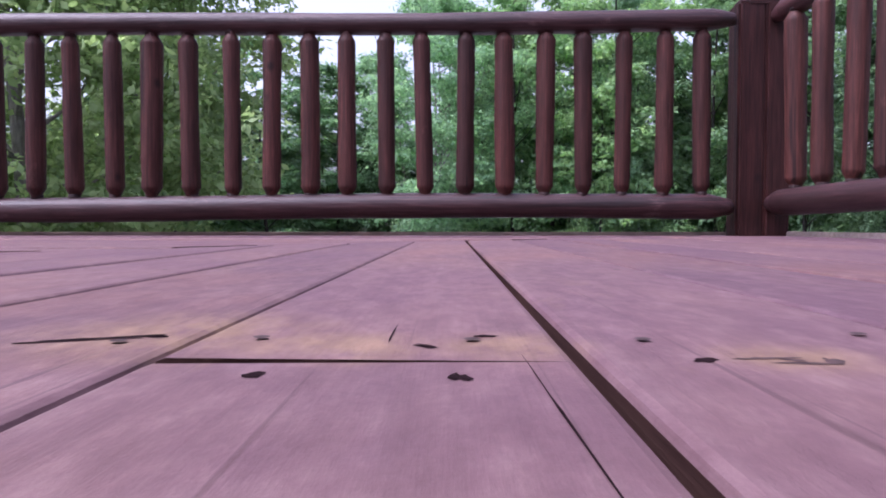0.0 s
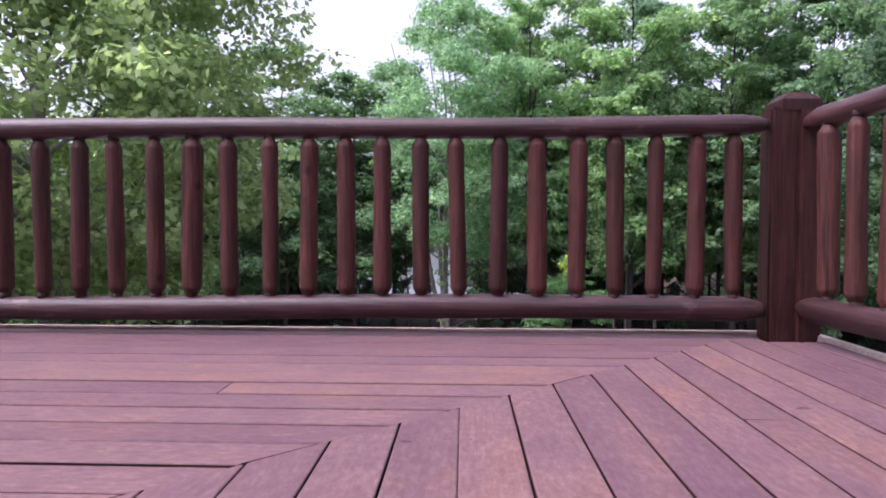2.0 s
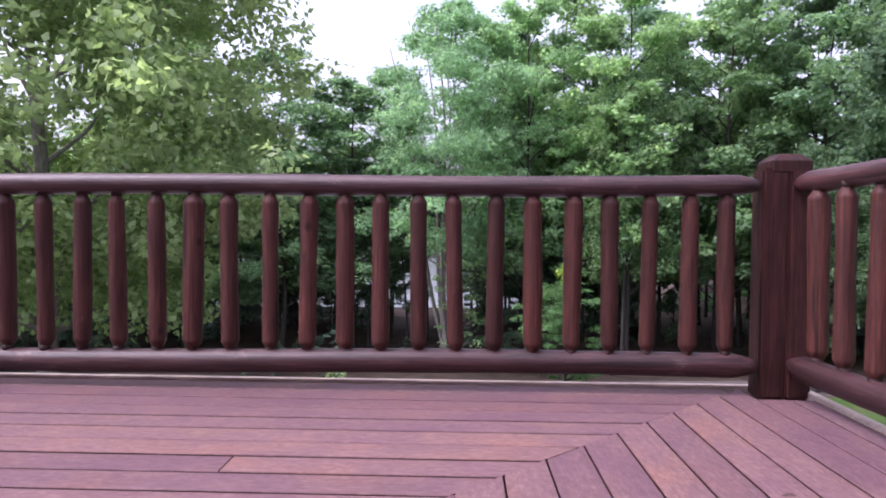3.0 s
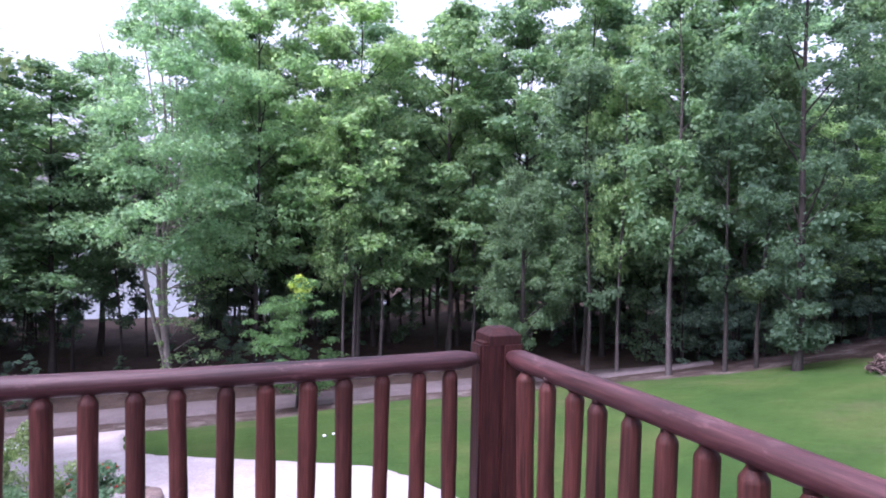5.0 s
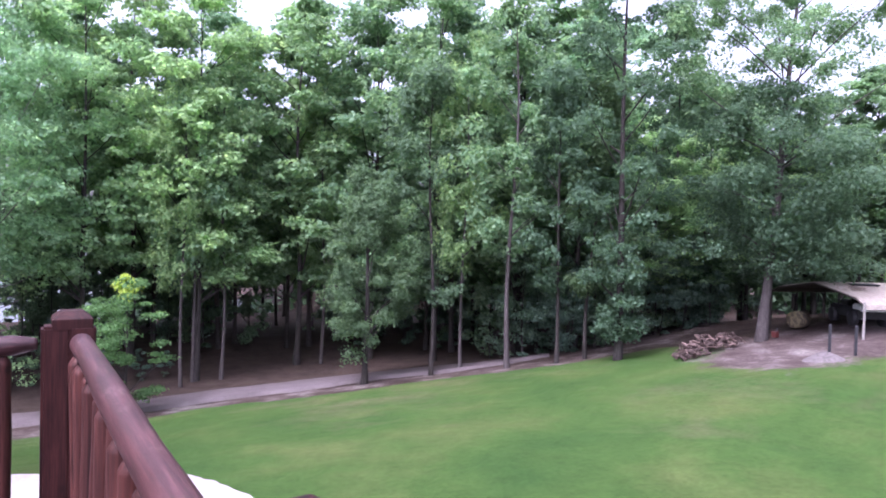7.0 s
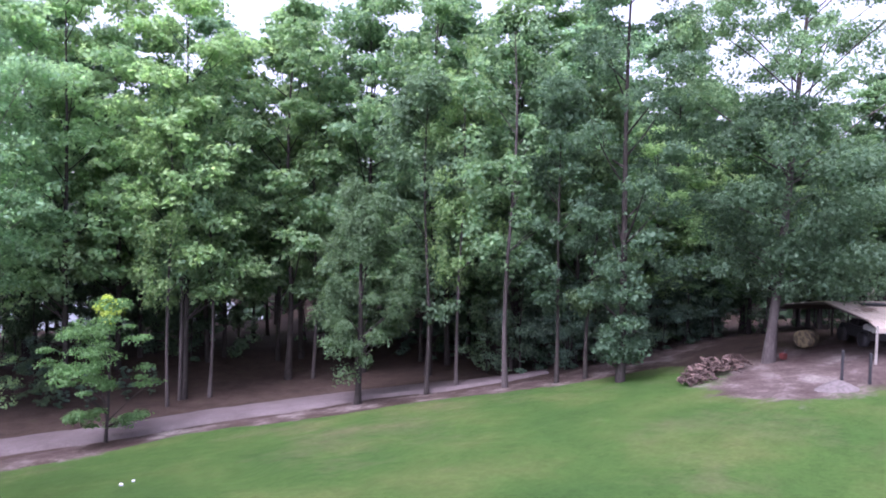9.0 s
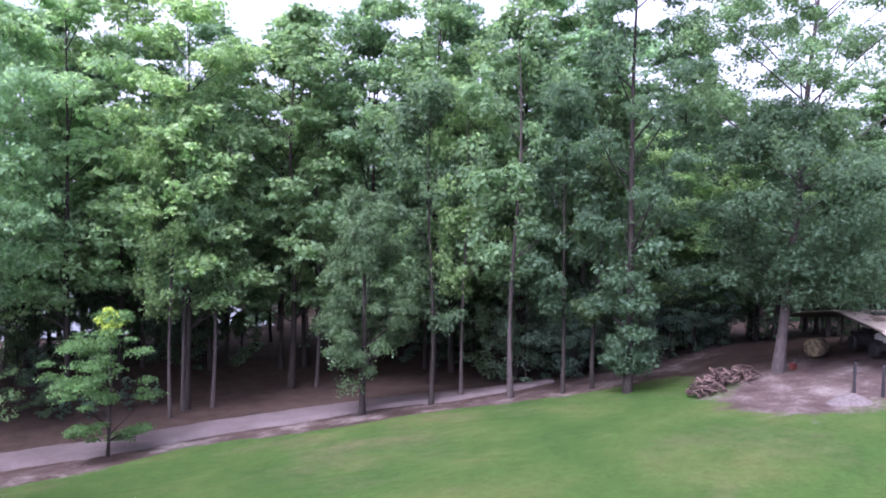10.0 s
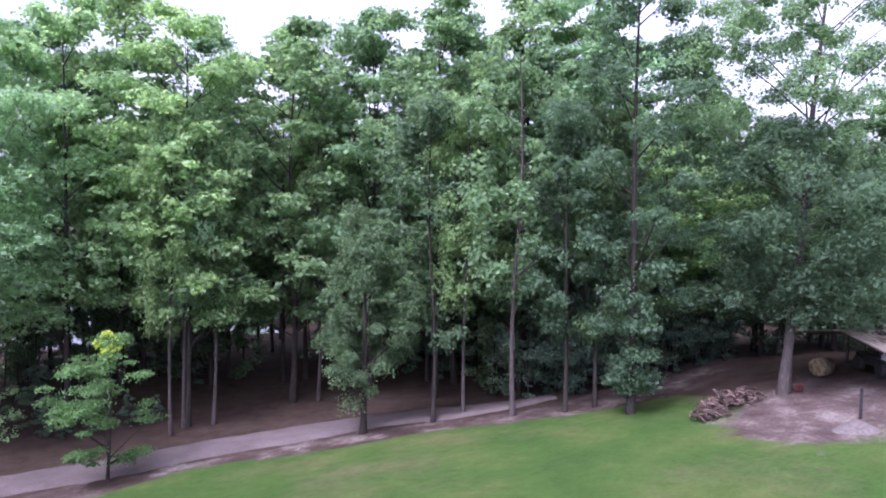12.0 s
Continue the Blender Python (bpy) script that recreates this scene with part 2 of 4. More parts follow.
earth = gm.ramp(gm.noise(gv, 0.5, 6, 0.65), (0.34, (0.048, 0.034, 0.03)), (0.5, (0.084, 0.066, 0.061)), (0.64, (0.18, 0.162, 0.148)))
earth = gm.mix(0.6, earth, gm.ramp(gm.noise(gv, 8.0, 5, 0.7), (0.3, G(0.65)), (0.7, G(1.3))), "MULTIPLY")
gm.color(gm.mix(gm.ramp(dedge.outputs[0], (0.36, G(0.0)), (0.64, G(1.0))), cover, earth))
gm.bump(gm.noise(gv, 14.0, 5, 0.8), 0.6, 0.06)
ground_mat = gm.m


def patchy(name, base, spot, at, scale, rough=0.6, metal=0.0):
    m = Mat(name, rough, metal, 0.3)
    v = m.coord(shift=False)
    c = m.mix(m.ramp(m.noise(v, scale, 5, 0.65), (at, G(0.0)), (at + 0.08, G(0.85))), base, spot)
    c = m.mix(0.6, c, m.ramp(m.noise(v, scale * 5, 4), (0.3, G(0.75)), (0.7, G(1.2))), "MULTIPLY")
    return m.color(c)


def plain(name, c, rough=0.6, metal=0.0, spec=0.3, vary=0.25, scale=6.0):
    m = Mat(name, rough, metal, spec)
    f = m.noise(m.coord(), scale, 5, 0.65)
    m.bump(f, 0.15, 0.01)
    return m.color(m.mix(1.0, c, m.ramp(f, (0.3, G(1 - vary)), (0.7, G(1 + vary))), "MULTIPLY"))


roof_mat = patchy("tan_sheet_metal", (0.34, 0.295, 0.25), (0.1, 0.068, 0.052), 0.54, 0.9, 0.55, 0.2)
steel_mat = plain("white_steel", (0.3, 0.28, 0.26), 0.45, 0.2)
heap_mat = plain("pale_grit", (0.1, 0.088, 0.085), 0.95, vary=0.3, scale=9)
# dark brown that paints in the shade under the carport roof
port_shade_mat = plain("port_shade", (0.05, 0.042, 0.036), 0.8)
dark_mat = plain("dark_plastic", (0.025, 0.025, 0.028), 0.5)
white_mat = plain("white_paint", (0.65, 0.66, 0.68), 0.4)
red_mat = plain("red_paint", (0.07, 0.018, 0.016), 0.5)
yellow_mat = patchy("faded_yellow", (0.17, 0.14, 0.08), (0.05, 0.04, 0.034), 0.46, 3.5, 0.8)
end_mat = plain("cut_wood", (0.115, 0.08, 0.068), 0.8, vary=0.35, scale=14)
stone_mat = plain("bed_stone", (0.17, 0.13, 0.112), 0.85, vary=0.3, scale=5)
flower_mat = plain("red_petals", (0.6, 0.03, 0.04), 0.6)
nail_mat = plain("rusty_nail", (0.035, 0.018, 0.015), 0.7)
crack_mat = plain("open_crack", (0.012, 0.006, 0.007), 1.0, spec=0.03)
knot_mat = plain("knot", (0.055, 0.03, 0.028), 0.8, vary=0.5, scale=90)
water = Mat("lake_water", 0.08, 0, 0.5)
water.bump(water.noise(water.coord((1, 1, 1), shift=False), 1.2, 4), 0.15, 0.05)
water_mat = water.color((0.03, 0.045, 0.05))

# ---- building helpers ----


def mesh_ob(name, verts, faces, mat, parent=None, label="", smooth=False):
    me = bpy.data.meshes.new(name)
    me.from_pydata([tuple(map(float, v)) for v in verts], [], [tuple(map(int, q)) for q in faces])
    me.materials.append(mat)
    if smooth:
        me.shade_smooth()
    ob = new(name, me)
    ob.parent = parent
    return tagged(ob, label) if label else ob


def part(name, bm, mat, parent=None, label="", smooth=False):
    me = bpy.data.meshes.new(name)
    bm.to_mesh(me)
    bm.free()
    me.materials.append(mat)
    if smooth:
        me.shade_smooth()
    ob = new(name, me)
    ob.parent = parent
    return tagged(ob, label) if label else ob


def thing(name, m, label, category, group=""):
    ob = new(name)
    ob.matrix_basis = m
    return tagged(ob, label, category, group)


def tube(points, radii, sides=8, cap=True, wobble=0.0, rng=None):
    """Vertices and faces of a round bar along points."""
    P = np.array(points, float)
    n = len(P)
    d = np.gradient(P, axis=0)
    d /= np.linalg.norm(d, axis=1)[:, None]
    ref = np.array([0, 0, 1.0]) if abs(d[0][2]) < 0.8 else np.array([1.0, 0, 0])
    verts, faces = [], []
    ang = np.arange(sides) * 2 * np.pi / sides
    for i in range(n):
        u = np.cross(d[i], ref)
        u /= np.linalg.norm(u)
        w = np.cross(d[i], u)
        r = radii[i] * (1 + (wobble * rng.normal(size=sides) if wobble else 0))
        verts += list(P[i] + np.outer(np.cos(ang) * r, u) + np.outer(np.sin(ang) * r, w))
    for i in range(n - 1):
        for k in range(sides):
            a, b = i * sides + k, i * sides + (k + 1) % sides
            faces.append((a, b, b + sides, a + sides))
    if cap:
        faces.append(tuple(range(sides))[::-1])
        faces.append(tuple(range((n - 1) * sides, n * sides)))
    return verts, faces


def merge(*pieces):
    verts, faces = [], []
    for v, f in pieces:
        k = len(verts)
        verts += list(v)
        faces += [tuple(i + k for i in q) for q in f]
    return verts, faces


def box(x0, x1, y0, y1, z0, z1, bevel=0.0):
    bm = bmesh.new()
    bmesh.ops.create_cube(bm, size=1.0)
    bmesh.ops.scale(bm, vec=(x1 - x0, y1 - y0, z1 - z0), verts=bm.verts)
    bmesh.ops.translate(bm, vec=((x0 + x1) / 2, (y0 + y1) / 2, (z0 + z1) / 2), verts=bm.verts)
    if bevel:
        bmesh.ops.bevel(bm, geom=bm.edges[:], offset=bevel, segments=2, affect="EDGES")
    return bm


# ---- the ground: a yard that falls from the house to a lake ----


def step(a, b, v):
    k = np.clip((v - a) / (b - a), 0, 1)
    return k * k * (3 - 2 * k)


def ground_z(x, y):
    x, y = np.asarray(x, float), np.asarray(y, float)
    a, b = np.clip(x, -11, 33), np.clip(y, 3, 42)
    z = (-2.979768 - 0.047114 * a + 0.014617 * b + 0.002176 * a * a + 0.006034 * a * b - 0.01276 * b * b
         + (-0.006045 * a * b * b - 0.002854 * a * a * b + 0.012624 * b ** 3 + 0.000759 * a ** 3) / 50)
    dip = step(54, 66, y) * step(34, 19, x) * (1 - step(315, 330, y))
    return z - 3.0 * dip


ROUTE = np.array([(-50, 23), (-31, 27.4), (-14.4, 30.0), (-5, 30.2), (0, 30.0), (4.2, 29.6), (8.8, 29.6), (14.2, 28.6), (17.4, 27.4), (20.4, 25.2), (23, 23.9), (26, 23.6), (31, 24), (40, 25.5), (62, 27)], float)
LAWN = np.array([(-50, 19), (-31, 23.4), (-14, 26.2), (-6, 26.2), (0, 25.8), (3.6, 26.1), (5.9, 26.9), (8.1, 26.7), (10.2, 25.7), (12.4, 24.8), (15, 24.2), (17.3, 23.1), (19.3, 21.5), (21.1, 19.9), (23.2, 18.5), (26, 17.5), (29, 16.8), (36, 15.6), (60, 12)], float)


def spline(P, per=10):
    out = []
    Q = np.vstack([2 * P[0] - P[1], P, 2 * P[-1] - P[-2]])
    for i in range(1, len(Q) - 2):
        a, b, c, d = Q[i - 1 : i + 3]
        for t in np.arange(per) / per:
            out.append(0.5 * (2 * b + (c - a) * t + (2 * a - 5 * b + 4 * c - d) * t * t + (3 * b - a - 3 * c + d) * t ** 3))
    return np.array(out + [P[-1]])


route = spline(ROUTE)
LINES = np.concatenate([-np.geomspace(1500, 62, 16), np.arange(-60, -20, 2.5), np.arange(-20, 50, 0.6), np.arange(50, 90, 2.5), np.geomspace(92, 1500, 16)])
gx, gy = np.meshgrid(LINES, LINES)
gzs = ground_z(gx, gy)
nl = len(LINES)
rough_z = np.array([noise.noise((x * 0.35, y * 0.35, 0)) + 0.4 * noise.noise((x * 1.1, y * 1.1, 5)) for x, y in zip(gx.ravel(), gy.ravel())]) * 0.05
gverts = np.c_[gx.ravel(), gy.ravel(), gzs.ravel() + rough_z - 0.05]
idx = np.arange(nl * nl).reshape(nl, nl)
gfaces = np.c_[idx[:-1, :-1].ravel(), idx[:-1, 1:].ravel(), idx[1:, 1:].ravel(), idx[1:, :-1].ravel()]
ground = mesh_ob("ground", gverts, gfaces, ground_mat, smooth=True)
tagged(ground, "sloping green lawn with brown leaf litter under the woods", "ground", kind="structure")


def beside(line, p):
    """Signed distance of points from a line, positive on its left."""
    near = np.array([np.hypot(*(line - q).T).argmin() for q in p])
    d = p - line[near]
    t = np.gradient(line, axis=0)[near]
    return (t[:, 0] * d[:, 1] - t[:, 1] * d[:, 0]) / np.linalg.norm(t, axis=1)


side = beside(route, gverts[:, :2])
edge_side = beside(spline(LAWN), gverts[:, :2])
lawn = step(0.5, -0.6, edge_side)
lawn *= step(31.5, 28, gverts[:, 0] - 0.2 * gverts[:, 1])
lawn *= 1 - step(24.6, 26.4, gverts[:, 0]) * step(10.8, 12.4, gverts[:, 1])
ground.data.attributes.new("lawn", "FLOAT", "POINT").data.foreach_set("value", lawn.astype(np.float32))

blob = np.hypot((gverts[:, 0] - 27.4) / 6.4, (gverts[:, 1] - 10.9) / 3.5)
dirt = step(1.5, 0.5, blob)
verge = step(-1.2, -1.8, side) * step(-0.8, 0.2, edge_side) * step(-7.0, -4.5, side) * 0.55
ground.data.attributes.new("dirt", "FLOAT", "POINT").data.foreach_set("value", np.maximum(dirt, verge).astype(np.float32))


def drape(name, left, right, mat, label, category, lift, cols=10, wob=0.25, seed=0):
    """A sheet between two edge lines, laid on the ground."""
    rng = np.random.default_rng(seed)
    n = len(left)
    left = left + rng.normal(size=(n, 2)) * wob
    right = right + rng.normal(size=(n, 2)) * wob
    s = np.linspace(0, 1, cols)[None, :, None]
    p = left[:, None] * (1 - s) + right[:, None] * s
    z = ground_z(p[..., 0], p[..., 1]) + lift
    z[:, 0] -= lift + 0.1
    z[:, -1] -= lift + 0.1
    z[-1] = ground_z(p[-1, :, 0], p[-1, :, 1]) - 0.1
    v = np.dstack([p, z]).reshape(-1, 3)
    k = np.arange(n * cols).reshape(n, cols)
    q = np.c_[k[:-1, :-1].ravel(), k[:-1, 1:].ravel(), k[1:, 1:].ravel(), k[1:, :-1].ravel()]
    return tagged(mesh_ob(name, v, q, mat, smooth=True), label, category, kind="structure")


rt = spline(ROUTE, 10)
rt = rt[rt[:, 0] < 24]
tn = np.gradient(rt, axis=0)
nrm = np.c_[-tn[:, 1], tn[:, 0]] / np.linalg.norm(tn, axis=1)[:, None]
half = np.interp(rt[:, 0], [19, 24], [1.45, 0.3])[:, None]
drape("road", rt + nrm * half, rt - nrm * half, path_mat, "grey gravel track along the edge of the woods", "road", 0.11, wob=0.06)
py = np.linspace(-3, 26.4, 115)
pad_l = np.interp(py, [-3, 11.3, 14.6, 17.4, 20.2, 24.7, 29.5], [-11, -10.4, -9.5, -7.9, -6.4, -5.8, -7.0])
pad_r = np.interp(py, [-3, 7.5, 9.0, 10.6, 12.2, 14.1, 16.3, 18.2, 20.2, 21.6, 25, 29.5], [4.0, 4.0, 3.95, 3.8, 3.4, 1.85, -0.05, -1.6, -2.75, -3.05, -3.3, -2.2])
drape("gravel_drive", np.c_[pad_l, py], np.c_[pad_r, py], gravel_mat, "pale crushed gravel parking area below the deck", "driveway", 0.08, 24, 0.03, 2)
lake = mesh_ob("lake", [(-570, 48, -8.6), (66, 48, -8.6), (66, 345, -8.6), (-570, 345, -8.6)], [(0, 1, 2, 3)], water_mat)
tagged(lake, "still pale lake behind the trees", "water", kind="structure")

# ---- the deck ----
W = 0.1435  # board pitch
SEAM = 0.04  # the mitre runs along y = x - SEAM
DECK_L, DECK_N = -5.6, -5.3


def board(x0, x1, y0, y1, cut0, cut1, width, thick=0.038):
    """A plank along local x from x0 to x1 with eased edges; cut0, cut1: slant of its ends (x shift across the width)."""
    e = 0.003
    prof = [(-width / 2, -thick), (-width / 2, -e), (-width / 2 + e * 0.4, -e * 0.35), (-width / 2 + e * 1.3, 0), (width / 2 - e * 1.3, 0), (width / 2 - e * 0.4, -e * 0.35), (width / 2, -e), (width / 2, -thick)]
    v = [(x0 + cut0 * (y / width), y, z) for y, z in prof] + [(x1 + cut1 * (y / width), y, z) for y, z in prof]
    n = len(prof)
    f = [(i, (i + 1) % n, n + (i + 1) % n, n + i) for i in range(n)]
    return v, [q[::-1] for q in f] + [tuple(range(n)), tuple(range(n, 2 * n))[::-1]]


deck = tagged(new("deck"), "wooden deck floor with mitred boards in worn red-brown stain", "deck", kind="structure")
drng = np.random.default_rng(5)


def lay(name, centre, along, x0, x1, cut0=0.0, cut1=0.0, width=W - 0.006):
    v, f = board(x0, x1, 0, 0, cut0, cut1, width)
    ob = mesh_ob(name, v, f, deck_mat, deck)
    ob.data.materials.append(dark_edge_mat)
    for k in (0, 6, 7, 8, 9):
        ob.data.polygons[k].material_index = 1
    tilt, dz = drng.normal(0, 0.25), drng.normal(0, 0.0008)
    if along == "y" and -1.35 < centre[0] < -0.85:
        tilt, dz = 0.0, 0.0
    ob.matrix_basis = pose(*centre, dz, tilt, 0, 90) if along == "y" else pose(*centre, dz, tilt, 0, 0)
    return ob


# boards that run towards the house; local x is +y, local y is -x
for i in range(-30, 3):
    c = (i + 0.5) * W
    top = c - SEAM
    if i >= 1:
        top = -0.10
    runs = [(DECK_N, top)]
    if i == -3:
        runs = [(DECK_N, -1.262), (-1.258, top)]
    if i == -8:
        lay("deck_board", (c, 0), "y", DECK_N, -2.7097, 0.0, -0.0046)
        lay("deck_board", (c, 0), "y", -2.7050, top, 0.0046, -(W - 0.009))
        continue
    if i % 7 == 3 and i not in (-3, -8):
        runs = [(DECK_N, -3.6), (-3.596, top)]
    for a, b in runs:
        if b - a > 0.05:
            lay("deck_board", (c + (0.0025 if i == -9 else 0.0), 0), "y", a, b, 0.0, -(W - 0.009) if b == top and i < 1 else 0.0, W - (0.001 if i == -9 else 0.0042 if i < -9 else 0.006 if i < -4 else 0.0085))
# boards that run along the back rail
for j in range(-1, 37):
    c = -0.057 - (j + 0.5) * W
    end = min(c + SEAM, 0.36)
    if end - DECK_L < 0.1:
        continue
    runs = [(DECK_L, end)]
    if j == 6:
        runs = [(DECK_L, -1.85), (-1.845, end)]
    elif j % 5 == 2:
        runs = [(DECK_L, -3.9 + 0.1 * j), (-3.895 + 0.1 * j, end)]
    for a, b in runs:
        lay("deck_board", (0, c), "x", a, b, 0.0, W - 0.0115 if b == end and j >= 0 else 0.0, W - 0.0115)

# nails in pairs over the joists
nv, nf = [], []
for i in range(-16, 1):
    for y in np.arange(-4.7, -0.3, 0.406):
        if y > (i + 0.5) * W - SEAM - 0.05:
            continue
        for s in (-0.045, 0.042):
            x, yy = (i + 0.5) * W + s + drng.normal(0, 0.005), y + drng.normal(0, 0.008)
            r = 0.0032
            k = len(nv)
            nv += [(x + r * math.cos(a * math.pi / 4), yy + r * math.sin(a * math.pi / 4), 0.001) for a in range(8)]
            nf.append(tuple(range(k, k + 8)))
tagged(mesh_ob("deck_nails", nv, nf, nail_mat, deck), "dark rusty nail heads", kind="stuff")


def blot(name, x, y, rx, ry, mat, turn=0.0, seed=0, z=0.00025):
    """A ragged flat mark in the wood."""
    rng = np.random.default_rng(seed)
    a = np.arange(18) * 2 * np.pi / 18
    r = 1 + 0.2 * rng.normal(size=18)
    p = np.c_[np.cos(a) * r * rx, np.sin(a) * r * ry]
    ca, sa = math.cos(turn), math.sin(turn)
    v = [(x + ca * u - sa * w, y + sa * u + ca * w, z) for u, w in p]
    return mesh_ob(name, v, [tuple(range(18))], mat, deck)


blot("crack", -1.071, -2.655, 0.0005, 0.02, crack_mat, 0.0, 2)
blot("crack", -1.0225, -2.765, 0.0003, 0.075, crack_mat, 0.03, 3)
blot("crack", -1.183, -2.668, 0.026, 0.0035, crack_mat, 0.35, 4)
for n, (x, y) in enumerate(((-1.105, -2.728), (-1.046, -2.730), (-1.057, -2.681), (-1.161, -2.662), (-1.035, -2.660), (-0.967, -2.705))):
    blot("nail_hole", x, y, 0.0028, 0.0046, crack_mat, 0.4 * n, 20 + n)
for n, (dx, dy, rx, ry) in enumerate(((-0.006, 0.004, 0.010, 0.0012), (0.005, -0.004, 0.011, 0.0014), (0.014, 0.0, 0.003, 0.004), (0.002, 0.001, 0.004, 0.0016))):
    blot("knot", -0.941 + dx, -2.706 + dy, rx, ry, knot_mat, 0.1 - 0.2 * n, 30 + n)
blot("knot", -1.262, -1.471, 0.014, 0.009, knot_mat, 0.1, 10)
blot("knot", -0.526, -1.43, 0.03, 0.024, knot_mat, 0.3, 11)
blot("knot", -0.23, -1.15, 0.02, 0.012, knot_mat, 0.3, 12)

# pale bare edge boards and the rim below the floor
rim = tagged(new("deck_edge"), "pale bare edge boards round the deck", "trim", kind="structure")
part("edge_board", box(DECK_L, 0.40, 0.088, 0.128, -0.2, 0.014, 0.004), edge_mat, rim)
part("edge_board", box(0.385, 0.425, DECK_N, 0.125, -0.2, 0.018, 0.004), edge_mat, rim)
frame_ob = tagged(new("deck_frame"), "brown wooden joists and posts carrying the deck", "deck frame", kind="structure")
# unseen sheet, added to keep light out of the gaps between boards
part("under_sheet", box(DECK_L, 0.38, DECK_N, 0.08, -0.25, -0.24), wall_mat, frame_ob)
for x in np.arange(DECK_L + 0.2, 0.3, 0.8):
    part("joist", box(x - 0.02, x + 0.02, DECK_N, 0.08, -0.23, -0.045), wall_mat, frame_ob)
for x in (-4.8, -2.3, 0.2):
    v, f = tube([(x, -0.1, -3.9), (x, -0.1, -0.23)], [0.09, 0.085], 12)
    mesh_ob("support_post", v, f, log_mat, frame_ob, smooth=True)

# ---- log railing ----
lrng = np.random.default_rng(11)


def log_bar(a, b, r, sides=14, steps=14, taper=0.16, tip=0.6, bend=0.004, lump=0.012, cut=False):
    """A peeled log from a to b with whittled ends, bent and lumpy, built along local z."""
    a, b = np.array(a, float), np.array(b, float)
    n = np.linalg.norm(b - a)
    s = np.unique(np.r_[0, 0.17 * taper, 0.5 * taper, 0.84 * taper, taper, np.linspace(taper, n - taper, steps), n - taper, n - 0.84 * taper, n - 0.5 * taper, n - 0.17 * taper, n])
    ph = lrng.uniform(0, 6.28, 4)
    pts = np.c_[bend * np.sin(s * 2.1 + ph[0]), bend * np.sin(s * 1.7 + ph[1]), s]
    end = np.minimum(s, n - s) / taper
    slope = np.clip(1.5 * end - 0.25, 0, 1) if cut else np.clip(end, 0, 1) ** 0.8
    rad = r * np.where(end < 1, tip + (1 - tip) * slope, 1) * (1 + lump * 2 * np.sin(s * 5 + ph[2]) + lump * np.sin(s * 13 + ph[3]))
    return tube(pts, rad, sides, True, lump * 0.5, lrng), n


def stand(ob, a, b):
    d = Vector(b) - Vector(a)
    q = d.to_track_quat("Z", "Y")
    ob.matrix_basis = Matrix.Translation(a) @ q.to_matrix().to_4x4()
    return ob


def railing(label, a, b, first, count, pitch, group, tops, lows):
    """Top and bottom rail from a to b with balusters; a is at the corner."""
    rail = tagged(new("log_railing"), label, "railing", group)
    a, b = np.array(a, float), np.array(b, float)
    d = (b - a) / np.linalg.norm(b - a)
    for nm, z0, z1, r in (("top_rail", *tops, 0.047), ("bottom_rail", *lows, 0.054)):
        (v, f), n = log_bar((*a, z0), (*b, z1), r, 16, 30, 0.10, 0.55, 0.007, 0.012)
        stand(mesh_ob(nm, v, f, rail_mat, rail, smooth=True), (*a, z0), (*b, z1))
    for k in range(count):
        p = a + d * (first + k * pitch + lrng.normal(0, 0.005))
        q = p + lrng.normal(0, 0.006, 2)
        (v, f), n = log_bar((0, 0, 0), (0, 0, 0.72), 0.0395 + lrng.normal(0, 0.0022), 14, 12, 0.05, 0.55, 0.004, 0.02, True)
        bal = mesh_ob("baluster", v, f, log_mat, rail, smooth=True)
        s = np.linalg.norm(p - a) / np.linalg.norm(b - a)
        foot = lows[0] + (lows[1] - lows[0]) * s + 0.046
        head = tops[0] + (tops[1] - tops[0]) * s - 0.036
        bal.matrix_basis = stand(bal, (*p, foot), (*q, head)).matrix_basis @ Matrix.Diagonal((1, 1, (head - foot) / 0.72, 1))
        for z0, z1 in ((-0.012, 0.016), (0.708, 0.735)):
            v, f = tube([(0, 0, z0), (0, 0, z1)], [0.0245, 0.0245], 12)
            mesh_ob("tenon", v, f, tenon_mat, bal, "dark whittled end", smooth=True)
    return rail


railing("red-brown peeled log railing along the back of the deck", (0.165, 0.0), (-5.2, -0.03), 0.131, 31, 0.1699, "deck railings", (0.925, 0.885), (0.128, 0.108))
railing("red-brown peeled log railing beside the lawn", (0.325, -0.03), (0.385, -2.44), 0.188, 12, 0.184, "deck railings", (0.938, 0.945), (0.143, 0.138))


def post_log(name, x, y, r, top, parent, square=False):
    sides = 4 if square else 14
    pts = [(x, y, -0.02), (x, y, 0.4), (x, y, top - 0.05), (x, y, top - 0.02), (x, y, top)]
    if square:
        bm = box(x - r, x + r, y - r, y + r, -0.02, top, 0.012)
        return part(name, bm, post_mat, parent)
    v, f = tube(pts, [r * 1.04, r, r, r * 0.93, r * 0.55], sides, True, 0.015, lrng)
    return mesh_ob(name, v, f, post_mat, parent, smooth=True)


corner = thing("corner_post", Matrix(), "thick dark red-brown corner post of joined logs with a chamfered top", "post", "deck posts")
post_log("post_log", 0.238, 0.035, 0.06, 1.0, corner, True)
post_log("post_log", 0.345, 0.018, 0.0555, 1.0, corner, True)
post_log("post_log", 0.288, 0.12, 0.066, 1.04, corner)


